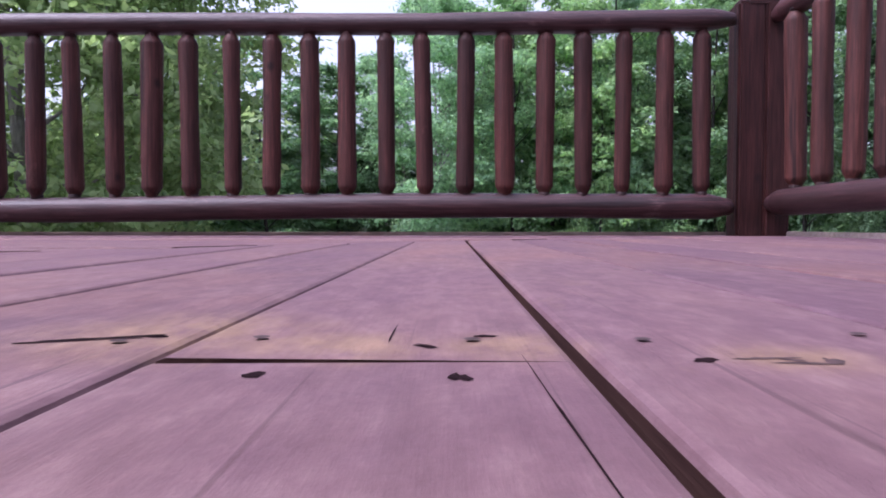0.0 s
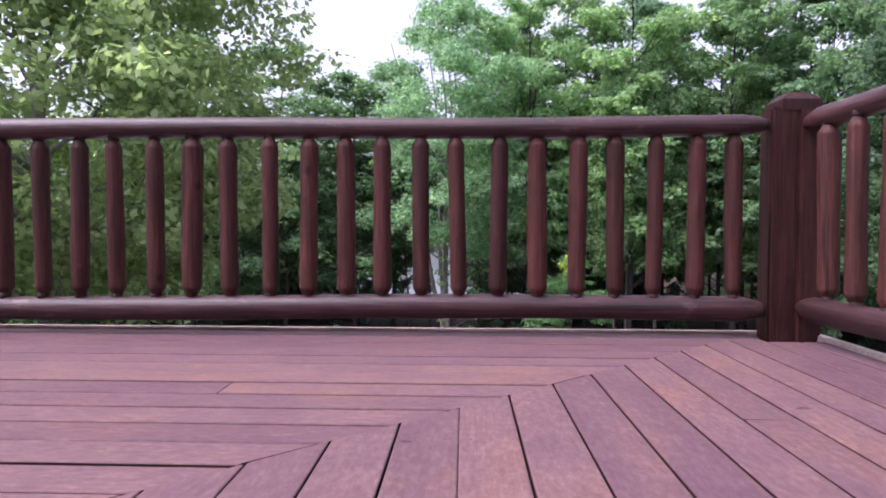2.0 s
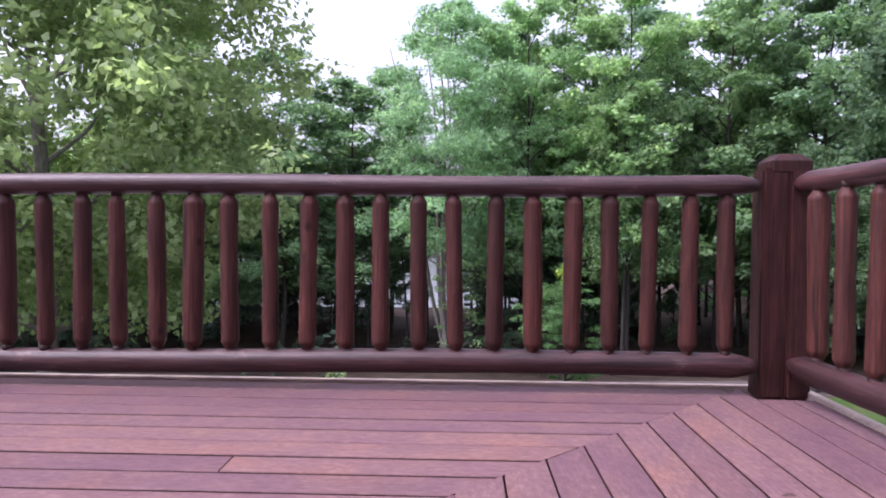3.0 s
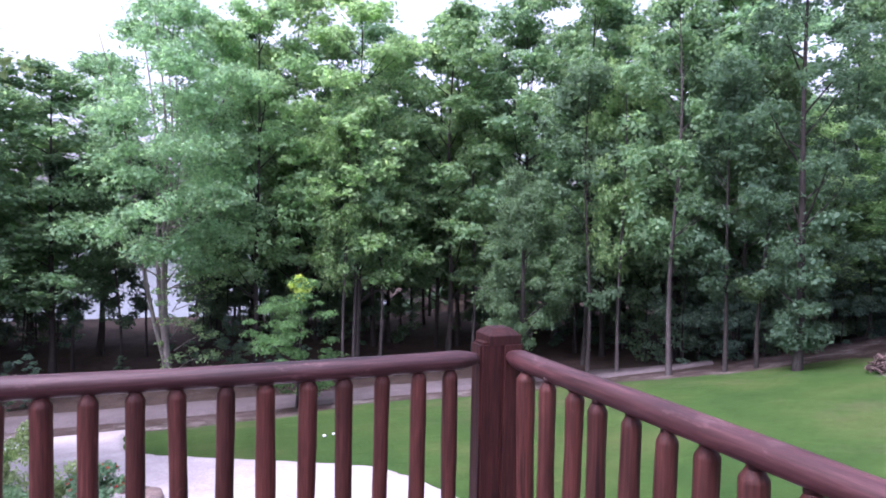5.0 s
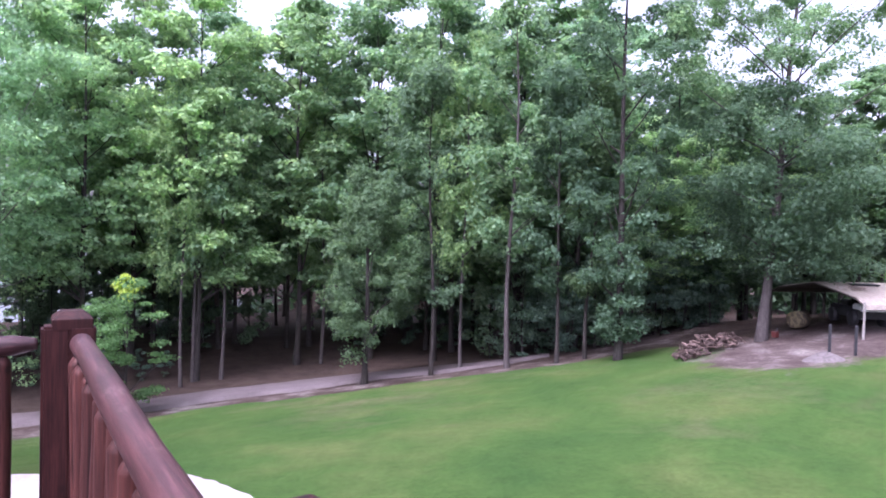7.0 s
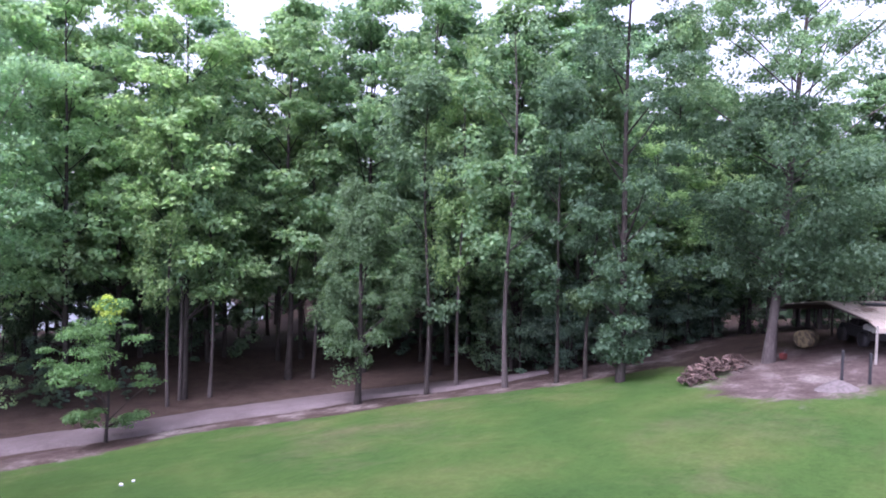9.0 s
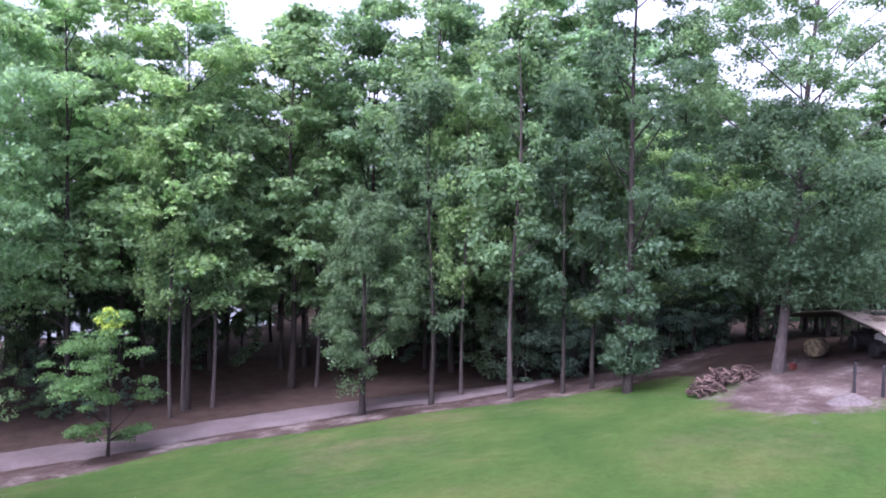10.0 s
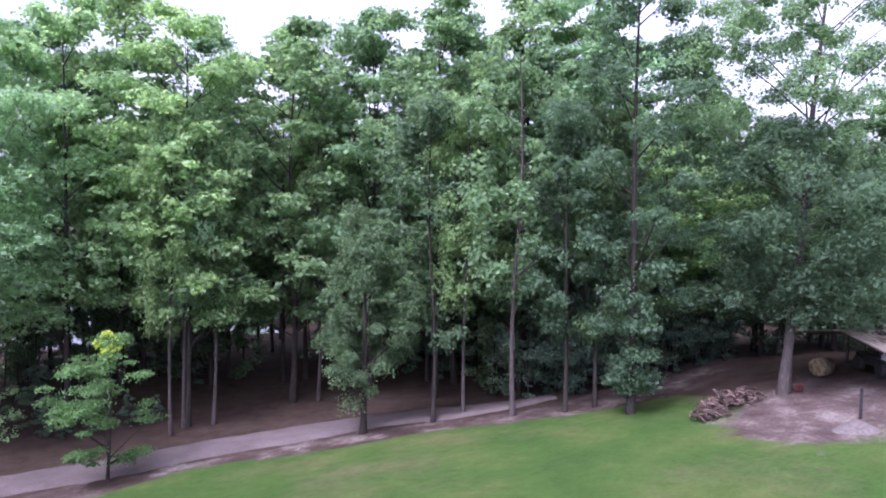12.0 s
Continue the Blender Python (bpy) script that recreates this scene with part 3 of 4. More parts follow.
def chamfered(x, y, half, z0, z1, turn=0.0):
    """A square block whose top is cut to a shallow pyramid."""
    c = 0.55 * half
    rows = [(half, z0), (half, z1 - 0.035), (half * 0.97, z1 - 0.03), (c, z1)]
    v = [(x + h * s, y + h * t, z) for h, z in rows for s, t in ((-1, -1), (1, -1), (1, 1), (-1, 1))]
    f = [(4 * i + k, 4 * i + (k + 1) % 4, 4 * i + 4 + (k + 1) % 4, 4 * i + 4 + k) for i in range(3) for k in range(4)]
    return v, f + [(3, 2, 1, 0), (12, 13, 14, 15)]


v, f = chamfered(0.304, 0.055, 0.083, 0.985, 1.065)
mesh_ob("post_cap", v, f, post_mat, corner)
side_post = thing("side_post", Matrix(), "thick red-brown railing post with a sloping four-sided top", "post", "deck posts")
v, f = chamfered(0.495, -2.5, 0.09, -0.02, 1.035)
mesh_ob("post_shaft", v, f, post_mat, side_post)
post_log("post_log", 0.56, -2.63, 0.075, 1.0, side_post)
end_post = thing("end_post", Matrix(), "thick red-brown railing post at the far end", "post", "deck posts")
post_log("post_log", -5.25, -0.03, 0.075, 0.98, end_post)

# unseen house wall, added behind the camera to close the deck and shade it
house = tagged(new("wall_house"), "plain stained log wall of the house, added out of view", "wall", kind="structure")
for k in range(30):
    z = -3.6 + 0.22 * k
    v, f = tube([(-12, DECK_N - 0.12, z), (3.0, DECK_N - 0.12, z)], [0.118, 0.118], 10)
    mesh_ob("wall_log", v, f, wall_mat, house, smooth=True)


# ---- trees ----


def crown_points(rng, n, base, height, radius, bias=1.0, shape=1.0, lobes=0.25):
    """Clump centres of a crown: uneven outline, thin core."""
    nb = max(n // 3, min(n, 26))
    ph = rng.uniform(0, 6.28, 3)
    bough = rng.integers(0, nb, n)
    out = rng.uniform(0.25, 1, n)
    u = rng.beta(1.5, 1.5 * bias, nb)[bough] + (0.10 * out - 0.05) * rng.uniform(0.4, 1.6, nb)[bough] + rng.normal(0, 0.03, n)
    u = np.clip(u, 0.0, 1.0)
    a = rng.uniform(0, 2 * np.pi, nb)[bough] + rng.normal(0, 0.28, n)
    prof = np.sin(np.pi * np.clip(0.06 + 0.9 * u ** shape, 0, 1)) ** 0.75
    lob = 1 + lobes * np.sin(3 * a + ph[0] + 5 * u) + lobes * 0.7 * np.sin(5 * a + ph[1] - 7 * u)
    r = radius * prof * lob * np.sqrt(out) * rng.uniform(0.85, 1.1, n)
    return np.c_[np.cos(a) * r, np.sin(a) * r, base + (height - base) * u]


def leaf_cloud(rng, centres, per, spread, size, flat=0.6, up=0.5):
    """Many kite-shaped leaf sprays, gathered into boughs round the centres."""
    c = np.repeat(centres, per, 0)
    n = len(c)
    scale = np.repeat(rng.uniform(0.55, 1.4, len(centres)), per)[:, None]
    way = rng.normal(size=(n, 3)) + (0, 0, 0.35)
    way /= np.linalg.norm(way, axis=1)[:, None]
    lump = 1 + 0.35 * np.sin(way[:, :1] * 5 + c[:, :1] * 3) * np.sin(way[:, 1:2] * 5 + c[:, 1:2] * 3)
    off = way * lump * spread * scale * rng.uniform(0.12, 1, (n, 1)) ** 0.45 * (1, 1, flat)
    off[:, 2] -= 0.12 * np.hypot(off[:, 0], off[:, 1]) ** 1.5 / max(spread, 0.3) ** 0.5
    p = c + off
    nor = rng.normal(size=(n, 3)) * 0.55 + way * 0.9 + (0, 0, up)
    nor /= np.linalg.norm(nor, axis=1)[:, None]
    d = rng.normal(size=(n, 3)) + way * (1, 1, 0) + (0, 0, -0.35)
    d -= nor * (d * nor).sum(1)[:, None]
    d /= np.linalg.norm(d, axis=1)[:, None]
    w = np.cross(nor, d)
    s = size * rng.uniform(0.5, 1.35, n)[:, None]
    quad = np.stack([p - d * s * 0.5, p + w * s * 0.33 + d * s * 0.05 - nor * s * 0.08, p + d * s * 0.55, p - w * s * 0.33 + d * s * 0.05 - nor * s * 0.08], 1)
    return quad.reshape(-1, 3)


def quads(name, verts, mat, parent=None, label=""):
    n = len(verts) // 4
    me = bpy.data.meshes.new(name)
    me.vertices.add(4 * n)
    me.vertices.foreach_set("co", verts.astype(np.float32).ravel())
    me.loops.add(4 * n)
    me.loops.foreach_set("vertex_index", np.arange(4 * n, dtype=np.int32))
    me.polygons.add(n)
    me.polygons.foreach_set("loop_start", np.arange(0, 4 * n, 4, dtype=np.int32))
    me.update(calc_edges=True)
    me.materials.append(mat)
    ob = new(name, me)
    ob.parent = parent
    return tagged(ob, label) if label else ob


def tree(name, seed, height, base, radius, clumps, per, size, mats, label, trunk_r=0.22, spread=0.62, lean=(0, 0), bias=1.0, shape=1.0, limbs=16, flat=0.72, group="woodland trees", stems=1, split=False):
    """Trunk with limbs, and a crown of leaf sprays, at the origin."""
    rng = np.random.default_rng(seed)
    ob = thing(name, Matrix(), label, "tree", group)
    centres = crown_points(rng, clumps, base, height, radius, bias, shape)
    hs = np.linspace(0, height * 0.9, 12)
    bow = rng.normal(0, 0.12, (2,))
    ax = lambda h: np.array([lean[0] * h + bow[0] * np.sin(h * 0.35), lean[1] * h + bow[1] * np.sin(h * 0.28 + 1), h])
    centres[:, :2] += np.array([ax(h)[:2] for h in centres[:, 2]])
    pieces = []
    for s in range(stems):
        sx, sy = (rng.normal(0, 0.07, 2) if stems > 1 else (0, 0))
        pts = [ax(h) + (sx * h, sy * h, 0) for h in hs]
        pts[0] = pts[0] - np.array([0, 0, 0.4])
        rad = trunk_r * (1 - 0.93 * hs / hs[-1]) ** 0.9 + 0.012
        rad[0] *= 1.45
        rad[1] *= 1.03
        pieces.append(tube(pts, rad, 9, False, 0.05, rng))
    order = rng.permutation(clumps)[:limbs]
    for k in order:
        tip = centres[k]
        h0 = max(tip[2] - rng.uniform(0.6, 1.0) * np.hypot(*(tip[:2] - ax(tip[2])[:2])) - 0.4, base * 0.92 + 0.2)
        root = ax(h0)
        mid = root * 0.5 + tip * 0.5 + (0, 0, 0.03 * np.linalg.norm(tip - root))
        r0 = trunk_r * 0.3 * (1 - 0.85 * h0 / height) + 0.015
        limb = tube([root, mid, tip], [r0, r0 * 0.6, 0.012], 5, False)
        if split:
            mesh_ob("limb", *limb, mats[0], ob, smooth=True)
        else:
            pieces.append(limb)
    v, f = merge(*pieces)
    mesh_ob("trunk", v, f, mats[0], ob, smooth=True)
    quads("crown", leaf_cloud(rng, centres, per, spread, size, flat), mats[1], ob)
    return ob


def puffs(rng, n, base, height, radius, fat=0.4, squash=0.6, foot=1.0):
    """Middles and sizes of the rounded boughs that make up a broad crown."""
    u = (np.arange(n) + rng.uniform(0, 1, n)) / n
    prof = np.clip(1 - np.abs(1.9 * u ** 0.9 - 0.9) ** 2.6, 0.12, 1) ** 0.5
    prof *= foot + (1 - foot) * np.clip(u / 0.45, 0, 1)
    a = np.arange(n) * 2.39996 + rng.normal(0, 0.35, n)
    size = radius * fat * rng.uniform(0.65, 1.3, n) * (0.5 + 0.5 * prof) * np.where(u > 0.8, 0.8, 1.0)
    r = np.clip(radius * prof * rng.uniform(0.6, 1.12, n) - 0.5 * size, 0, None)
    c = np.c_[np.cos(a) * r, np.sin(a) * r, base + 0.4 * squash * size + (height - base - 1.3 * squash * size) * u]
    return c, size


def broad_tree(name, seed, height, base, radius, boughs, clumps, per, size, mats, label, trunk_r=0.2, fat=0.4, squash=0.6, limbs=20, stems=1, lean=(0, 0), group="woodland trees", split=False, spread=0.46, foot=1.0):
    """A broadleaf tree: trunk, limbs that reach into rounded boughs, and leaf sprays over each bough."""
    rng = np.random.default_rng(seed)
    ob = thing(name, Matrix(), label, "tree", group)
    mid_c, mid_r = puffs(rng, boughs, base, height, radius, fat, squash, foot)
    bow = rng.normal(0, 0.14, 2)
    ax = lambda h: np.array([lean[0] * h + bow[0] * np.sin(h * 0.35), lean[1] * h + bow[1] * np.sin(h * 0.28 + 1), h])
    mid_c[:, :2] += np.array([ax(h)[:2] for h in mid_c[:, 2]])
    way = rng.normal(size=(boughs, clumps, 3)) * (1, 1, 0.85) + (0, 0, 0.45)
    way /= np.linalg.norm(way, axis=2)[..., None]
    reach = rng.uniform(0.35, 1.12, (boughs, clumps, 1))
    at = (mid_c[:, None] + way * reach * mid_r[:, None, None] * (1, 1, squash)).reshape(-1, 3)
    pieces = []
    hs = np.linspace(0, height * 0.9, 12)
    for s in range(stems):
        sx, sy = rng.normal(0, 0.09, 2) if stems > 1 else (0, 0)
        pts = [ax(h) + (sx * h, sy * h, 0) for h in hs]
        pts[0] = pts[0] - np.array([0, 0, 0.4])
        rad = trunk_r * (1 - 0.93 * hs / hs[-1]) ** 0.9 + 0.012
        rad[0] *= 1.4
        pieces.append(tube(pts, rad, 9, False, 0.05, rng))
    for k in rng.permutation(boughs)[:limbs]:
        tip = mid_c[k]
        out = np.hypot(*(tip[:2] - ax(tip[2])[:2]))
        root = ax(max(tip[2] - rng.uniform(0.5, 0.9) * out - 0.5, base * 0.85))
        r0 = trunk_r * 0.36 * (1 - 0.8 * root[2] / height) + 0.015
        bend = root * 0.5 + tip * 0.5 + (0, 0, -0.06 * out)
        limb = tube([root, bend, tip, tip + (tip - bend) * 0.35 + (0, 0, 0.25 * mid_r[k])], [r0, r0 * 0.65, r0 * 0.35, 0.01], 5, False)
        if split:
            mesh_ob("limb", *limb, mats[0], ob, smooth=True)
        else:
            pieces.append(limb)
    mesh_ob("trunk", *merge(*pieces), mats[0], ob, smooth=True)
    quads("crown", leaf_cloud(rng, at, per, spread * float(mid_r.mean()), size, 0.55), mats[1], ob)
    return ob


def plant(ob, x, y, turn=0.0, scale=1.0, stretch=1.0, copied=True):
    z = float(ground_z(x, y)) - 0.05
    m = Matrix.LocRotScale((x, y, z), Euler((0, 0, turn)), (scale, scale, scale * stretch))
    if copied:
        return copy_thing(ob, m)
    ob.matrix_basis = m
    return ob


# single trees at the edge of the lawn
plant(tree("young_tree", 101, 11.8, 1.3, 2.6, 130, 260, 0.15, (bark_mat, leaf_deep_mat), "leafy young tree with foliage almost to the ground beside the track", 0.17, 0.6, bias=1.0, shape=1.0, split=True, group="lawn edge trees"), 14.33, 26.5, scale=0.89, copied=False)
sap = tree("sapling", 102, 7.6, 0.7, 2.7, 90, 150, 0.14, (bark_mat, leaf_fresh_mat), "slender sapling with layered sprays and a yellow-green tip", 0.08, 0.6, flat=0.3, split=True, group="lawn edge trees")
srng = np.random.default_rng(3)
shoots = quads("young_shoots", leaf_cloud(srng, np.array([(0.0, -0.3, 7.7), (-0.3, -0.5, 7.3), (0.3, -0.5, 7.2), (0.0, -0.9, 6.9)]), 110, 0.5, 0.2, 0.8), leaf_yellow_mat, sap)
tagged(shoots, "yellow-green young shoots", kind="stuff")
plant(sap, 3.64, 28.1, scale=0.78, copied=False)
slim = tree("slim_tree", 103, 21.0, 4.2, 2.9, 90, 120, 0.26, (grey_bark_mat, leaf_mat), "slim pale-trunked tree with small leaf tufts", 0.13, 0.8, group="lawn edge trees")
plant(slim, 20.1, 22.4, scale=0.88, copied=False)
edge_tree = broad_tree("edge_tree", 104, 20.5, 0.6, 3.3, 46, 18, 34, 0.17, (bark_mat, leaf_deep_mat), "dense green tree with hanging lower branches at the lawn edge", 0.16, 0.34, split=True, group="lawn edge trees", foot=0.35)
plant(edge_tree, 22.15, 17.3, 0.6, copied=False)
dim = tree("slim_tree", 105, 19.0, 4.6, 2.6, 75, 110, 0.26, (bark_mat, leaf_deep_mat), "slim dark-trunked tree beside the track", 0.11, 0.8, group="lawn edge trees")
plant(dim, 17.6, 25.8, scale=0.86, copied=False)
plant(dim, 21.35, 20.4, 2.0, 0.88)
plant(dim, 22.8, 19.6, 4.0, 0.84)
for x, y in ((-4.7, 37.6), (-5.8, 41.0), (-3.4, 40.2), (-6.9, 39.0)):
    plant(dim, x, y, x, 0.75)
for x, y, s in ((9.2, 34.0, 0.78), (15.4, 35.0, 0.78), (7.0, 33.3, 0.7), (7.8, 34.3, 0.8), (19.2, 25.2, 0.7)):
    plant(slim, x, y, x, s, 1.3)
shade = tree("shade_tree", 107, 22.0, 9.4, 5.6, 240, 190, 0.16, (grey_bark_mat, leaf_mat), "tall open shade tree with a leaning grey trunk by the carport", 0.23, 0.7, lean=(0.055, -0.037), bias=1.0, limbs=14, split=True, group="lawn edge trees")
hrng = np.random.default_rng(15)
low = crown_points(hrng, 150, 3.2, 12.5, 4.7, 1.0) + (0.4, -0.3, 0)
low = np.vstack([low, np.array([(2.2, -1.6, 3.6), (2.8, -2.1, 3.4), (3.4, -2.3, 3.6), (1.6, -1.3, 4.0), (4.0, -2.7, 3.9), (-2.0, 1.2, 4.4), (-3.0, 1.9, 4.6)]), np.array([(-0.8, -0.4, 4.6), (-1.5, -1.2, 5.2), (-1.2, -0.2, 6.0), (-1.9, -0.9, 6.8), (-0.9, -1.2, 7.4), (-1.8, -0.4, 8.2), (-0.6, -0.9, 5.6), (0.4, -1.6, 5.0)])])
# lower foliage darker than the crown above: shade set by leaf colour
quads("lower_crown", leaf_cloud(hrng, low, 250, 0.95, 0.165, 0.6), leaf_deep_mat, shade, "dense green lower foliage")
for k in hrng.permutation(len(low))[:16]:
    h0 = max(low[k][2] - 1.2, 3.6)
    root = np.array([0.055 * h0, -0.037 * h0, h0])
    v, f = tube([root, root * 0.5 + low[k] * 0.5 + (0, 0, 0.2), low[k]], [0.05, 0.03, 0.012], 5, False)
    mesh_ob("limb", v, f, grey_bark_mat, shade, smooth=True)
plant(shade, 26.65, 13.4, scale=0.87, copied=False)
maple = broad_tree("maple", 108, 18.6, 3.0, 6.8, 84, 32, 54, 0.2, (pale_bark_mat, leaf_maple_mat), "big light-green maple with drooping leaf sprays by the drive", 0.26, 0.3, 0.5, 34, group="yard trees", split=True, spread=0.42)
plant(maple, -12.5, 14.6, 1.0, copied=False)
thicket = broad_tree("thicket_tree", 109, 21.0, 6.0, 5.3, 40, 24, 52, 0.2, (pale_bark_mat, leaf_bright_mat), "broad light-green tree on several pale stems near the lake", 0.12, 0.36, 0.55, 26, 4, group="yard trees", split=True)
krng = np.random.default_rng(6)
low = np.c_[krng.uniform(-0.7, 2.6, 34), krng.uniform(-1.4, 0.4, 34), krng.uniform(0.5, 6.2, 34)]
quads("low_sprays", leaf_cloud(krng, low, 46, 0.5, 0.16, 0.5), leaf_bright_mat, thicket, "light-green leaf sprays round the stems")
for p in low[:14]:
    v, f = tube([(0.1 * p[0], 0.1 * p[1], max(0.3, p[2] - 0.9)), p * 0.6 + (0, 0, 0.3 * p[2]), p], [0.03, 0.02, 0.008], 5, False)
    mesh_ob("twig", v, f, pale_bark_mat, thicket, smooth=True)
plant(thicket, -1.9, 35.6, copied=False)

# woodland: built once, then repeated in rows round the yard
tall = [
    broad_tree("woodland_tree", 201, 22.0, 5.0, 3.7, 34, 18, 30, 0.25, (bark_mat, leaf_bright_mat), "tall woodland tree with a light-green crown", 0.14),
    broad_tree("woodland_tree", 202, 22.0, 4.5, 3.6, 36, 18, 30, 0.24, (bark_mat, leaf_mat), "tall woodland tree with a full green crown", 0.14),
    broad_tree("woodland_tree", 203, 22.0, 4.5, 3.7, 36, 18, 30, 0.25, (bark_mat, leaf_mat), "tall woodland tree with a full green crown", 0.14),
]
mid = [
    broad_tree("woodland_tree", 205, 21.0, 4.0, 3.6, 26, 15, 18, 0.4, (bark_mat, leaf_deep_mat), "tall woodland tree with a full dark-green crown", 0.13),
    broad_tree("woodland_tree", 206, 21.0, 3.6, 3.8, 26, 15, 18, 0.4, (bark_mat, leaf_mat), "tall woodland tree with a full green crown", 0.13),
]
back = [
    tree("woodland_tree", 211, 26.0, 5.0, 4.8, 46, 50, 0.8, (bark_mat, leaf_deep_mat), "tall woodland tree standing deep in the wood", 0.18, 1.5, limbs=8),
    tree("woodland_tree", 212, 27.0, 5.0, 4.8, 46, 50, 0.8, (bark_mat, leaf_mat), "tall woodland tree standing deep in the wood", 0.18, 1.5, limbs=8),
]
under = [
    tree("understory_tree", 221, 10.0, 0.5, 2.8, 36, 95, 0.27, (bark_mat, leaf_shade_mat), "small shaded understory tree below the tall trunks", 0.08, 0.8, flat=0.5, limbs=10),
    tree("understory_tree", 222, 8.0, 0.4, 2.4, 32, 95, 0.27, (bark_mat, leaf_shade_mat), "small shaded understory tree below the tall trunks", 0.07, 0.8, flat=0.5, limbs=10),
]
wrng = np.random.default_rng(77)
used = set()


def place(pool, k, x, y, scale, stretch=1.0):
    first = (id(pool), k) not in used
    used.add((id(pool), k))
    plant(pool[k], x, y, wrng.uniform(0, 6.28), scale, stretch, copied=not first)


# the front of the wood, tree by tree: place, height, crown width, kind
FRONT = (
    (-16.5, 34.5, 19, 1.1, 2), (-12.0, 36.5, 18.6, 1.1, 1), (-8.0, 38.5, 19.6, 1.1, 2), (-6.0, 41.5, 20.6, 1.1, 1),
    (2.6, 36.4, 22, 1.05, 0), (5.4, 40.5, 28.5, 1.0, 2), (8.0, 34.4, 21.8, 1.05, 0), (10.6, 40.5, 26, 1.0, 1),
    (14.0, 35.5, 25.6, 1.1, 2), (18.6, 34.6, 27, 1.08, 2), (16.4, 39.5, 27.5, 1.0, 1), (20.8, 30.6, 28.2, 1.1, 1),
    (24.8, 27.6, 26.5, 1.1, 1), (28.2, 26.2, 23.5, 1.15, 0), (1.0, 43.5, 25, 1.0, 1), (23.6, 33.0, 27, 1.05, 2),
)
for x, y, h, w, k in FRONT:
    place(tall, k, x, y, w, h / 22.0 / w)


def top(az):
    """Height of the wood behind, lower towards the lake and by the carport."""
    return 14.0 if 54 < az < 63 else 16.0 if az >= 63 else 16.0 if az < -5 else 22.5


def in_wood(x, y, behind):
    if x < 19:
        return y > route[np.abs(route[:, 0] - x).argmin(), 1] + behind
    return y > np.interp(x, LAWN[:, 0], LAWN[:, 1]) + behind - 1.0


for dist, gap, pool, full in ((31, 4.4, mid, 21.0), (37.5, 4.4, mid, 21.0), (44.5, 4.2, mid, 21.0), (50, 3.6, back, 26.5), (57, 3.8, back, 26.5)):
    az = -62.0
    while az < 84:
        aa = az + wrng.normal(0, 1.0)
        d = dist + wrng.normal(0, 1.3)
        x, y = d * math.sin(radians(aa)) + 0.5, d * math.cos(radians(aa)) - 2
        if in_wood(x, y, 5.0) and not -9.0 < aa < -1.0 and (dist > 40 or x > 22):
            h = top(aa) * wrng.uniform(0.9, 1.08) * (dist + 10) / 54.5
            w = 1.0 if pool is mid else 0.8
            place(pool, int(wrng.integers(len(pool))), x, y, w, h / full / w)
        az += math.degrees(gap / dist)
for n in range(190):
    a, d = radians(wrng.uniform(-50, 75)), wrng.uniform(43, 54)
    x, y = d * math.sin(a), d * math.cos(a) - 2
    if in_wood(x, y, 4.5) and not -9.5 < math.degrees(a) < -0.9:
        place(under, int(wrng.integers(len(under))), x, y, wrng.uniform(0.55, 1.15))
for n in range(24):
    x = wrng.uniform(-24, 7)
    if not -7.5 < x < 0.5:
        place(under, int(wrng.integers(len(under))), x, route[np.abs(route[:, 0] - x).argmin(), 1] + wrng.uniform(2.6, 6.5), wrng.uniform(0.2, 0.4))
for n in range(36):
    x = wrng.uniform(22, 37)
    y = np.interp(x, LAWN[:, 0], LAWN[:, 1]) + wrng.uniform(4.5, 10.0)
    place(under, int(wrng.integers(len(under))), x, y, wrng.uniform(0.6, 0.95))

for x, y, k, h in ((34.4, 18.4, 1, 14), (37.4, 15.0, 2, 14.5), (39.6, 11.1, 1, 15), (33.1, 21.0, 2, 13), (36.4, 7.6, 1, 15), (30.4, 22.6, 0, 12.5)):
    plant(tall[k], x, y, x + y, 0.85, h / 22.0 / 0.85)
for x, y, k, h in ((36.0, 16.4, 0, 12.5), (38.6, 13.2, 1, 13.5), (34.8, 19.6, 0, 11.5), (37.8, 18.0, 1, 13.5), (40.2, 15.6, 0, 14.5), (39.4, 9.4, 1, 13.5)):
    plant(mid[k], x, y, x + y, 0.85, h / 21.0 / 0.85)
for x, y, k, s in ((33.5, 17.8, 0, 0.78), (35.3, 14.2, 1, 0.86), (36.1, 10.2, 0, 0.78), (32.2, 20.0, 1, 0.7), (31.0, 20.8, 0, 0.6), (35.7, 15.8, 1, 0.78), (38.3, 8.5, 1, 0.86)):
    plant(under[k], x, y, x + y, s)

for x, y, s in ((-0.9, 37.0, 0.3), (-4.4, 37.2, 0.2), (0.4, 36.6, 0.4), (-2.2, 39.8, 0.24), (1.4, 37.8, 0.48)):
    plant(under[0], x, y, x, s)

# far woods
frng = np.random.default_rng(9)
n = 1200
fa = np.radians(frng.uniform(-80, 100, n))
fd = np.where((fa > radians(-75)) & (fa < radians(6)), frng.uniform(330, 370, n), frng.uniform(68, 88, n))
fx, fy = fd * np.sin(fa), fd * np.cos(fa)
fc = np.c_[fx, fy, ground_z(fx, fy) + np.abs(frng.uniform(0, 1, n)) * np.where(fd > 150, 18, 14)]
tagged(quads("far_woods", leaf_cloud(frng, fc, 28, 2.6, 1.5, 0.8), leaf_deep_mat), "dense green woods in the distance", "woods", kind="stuff")

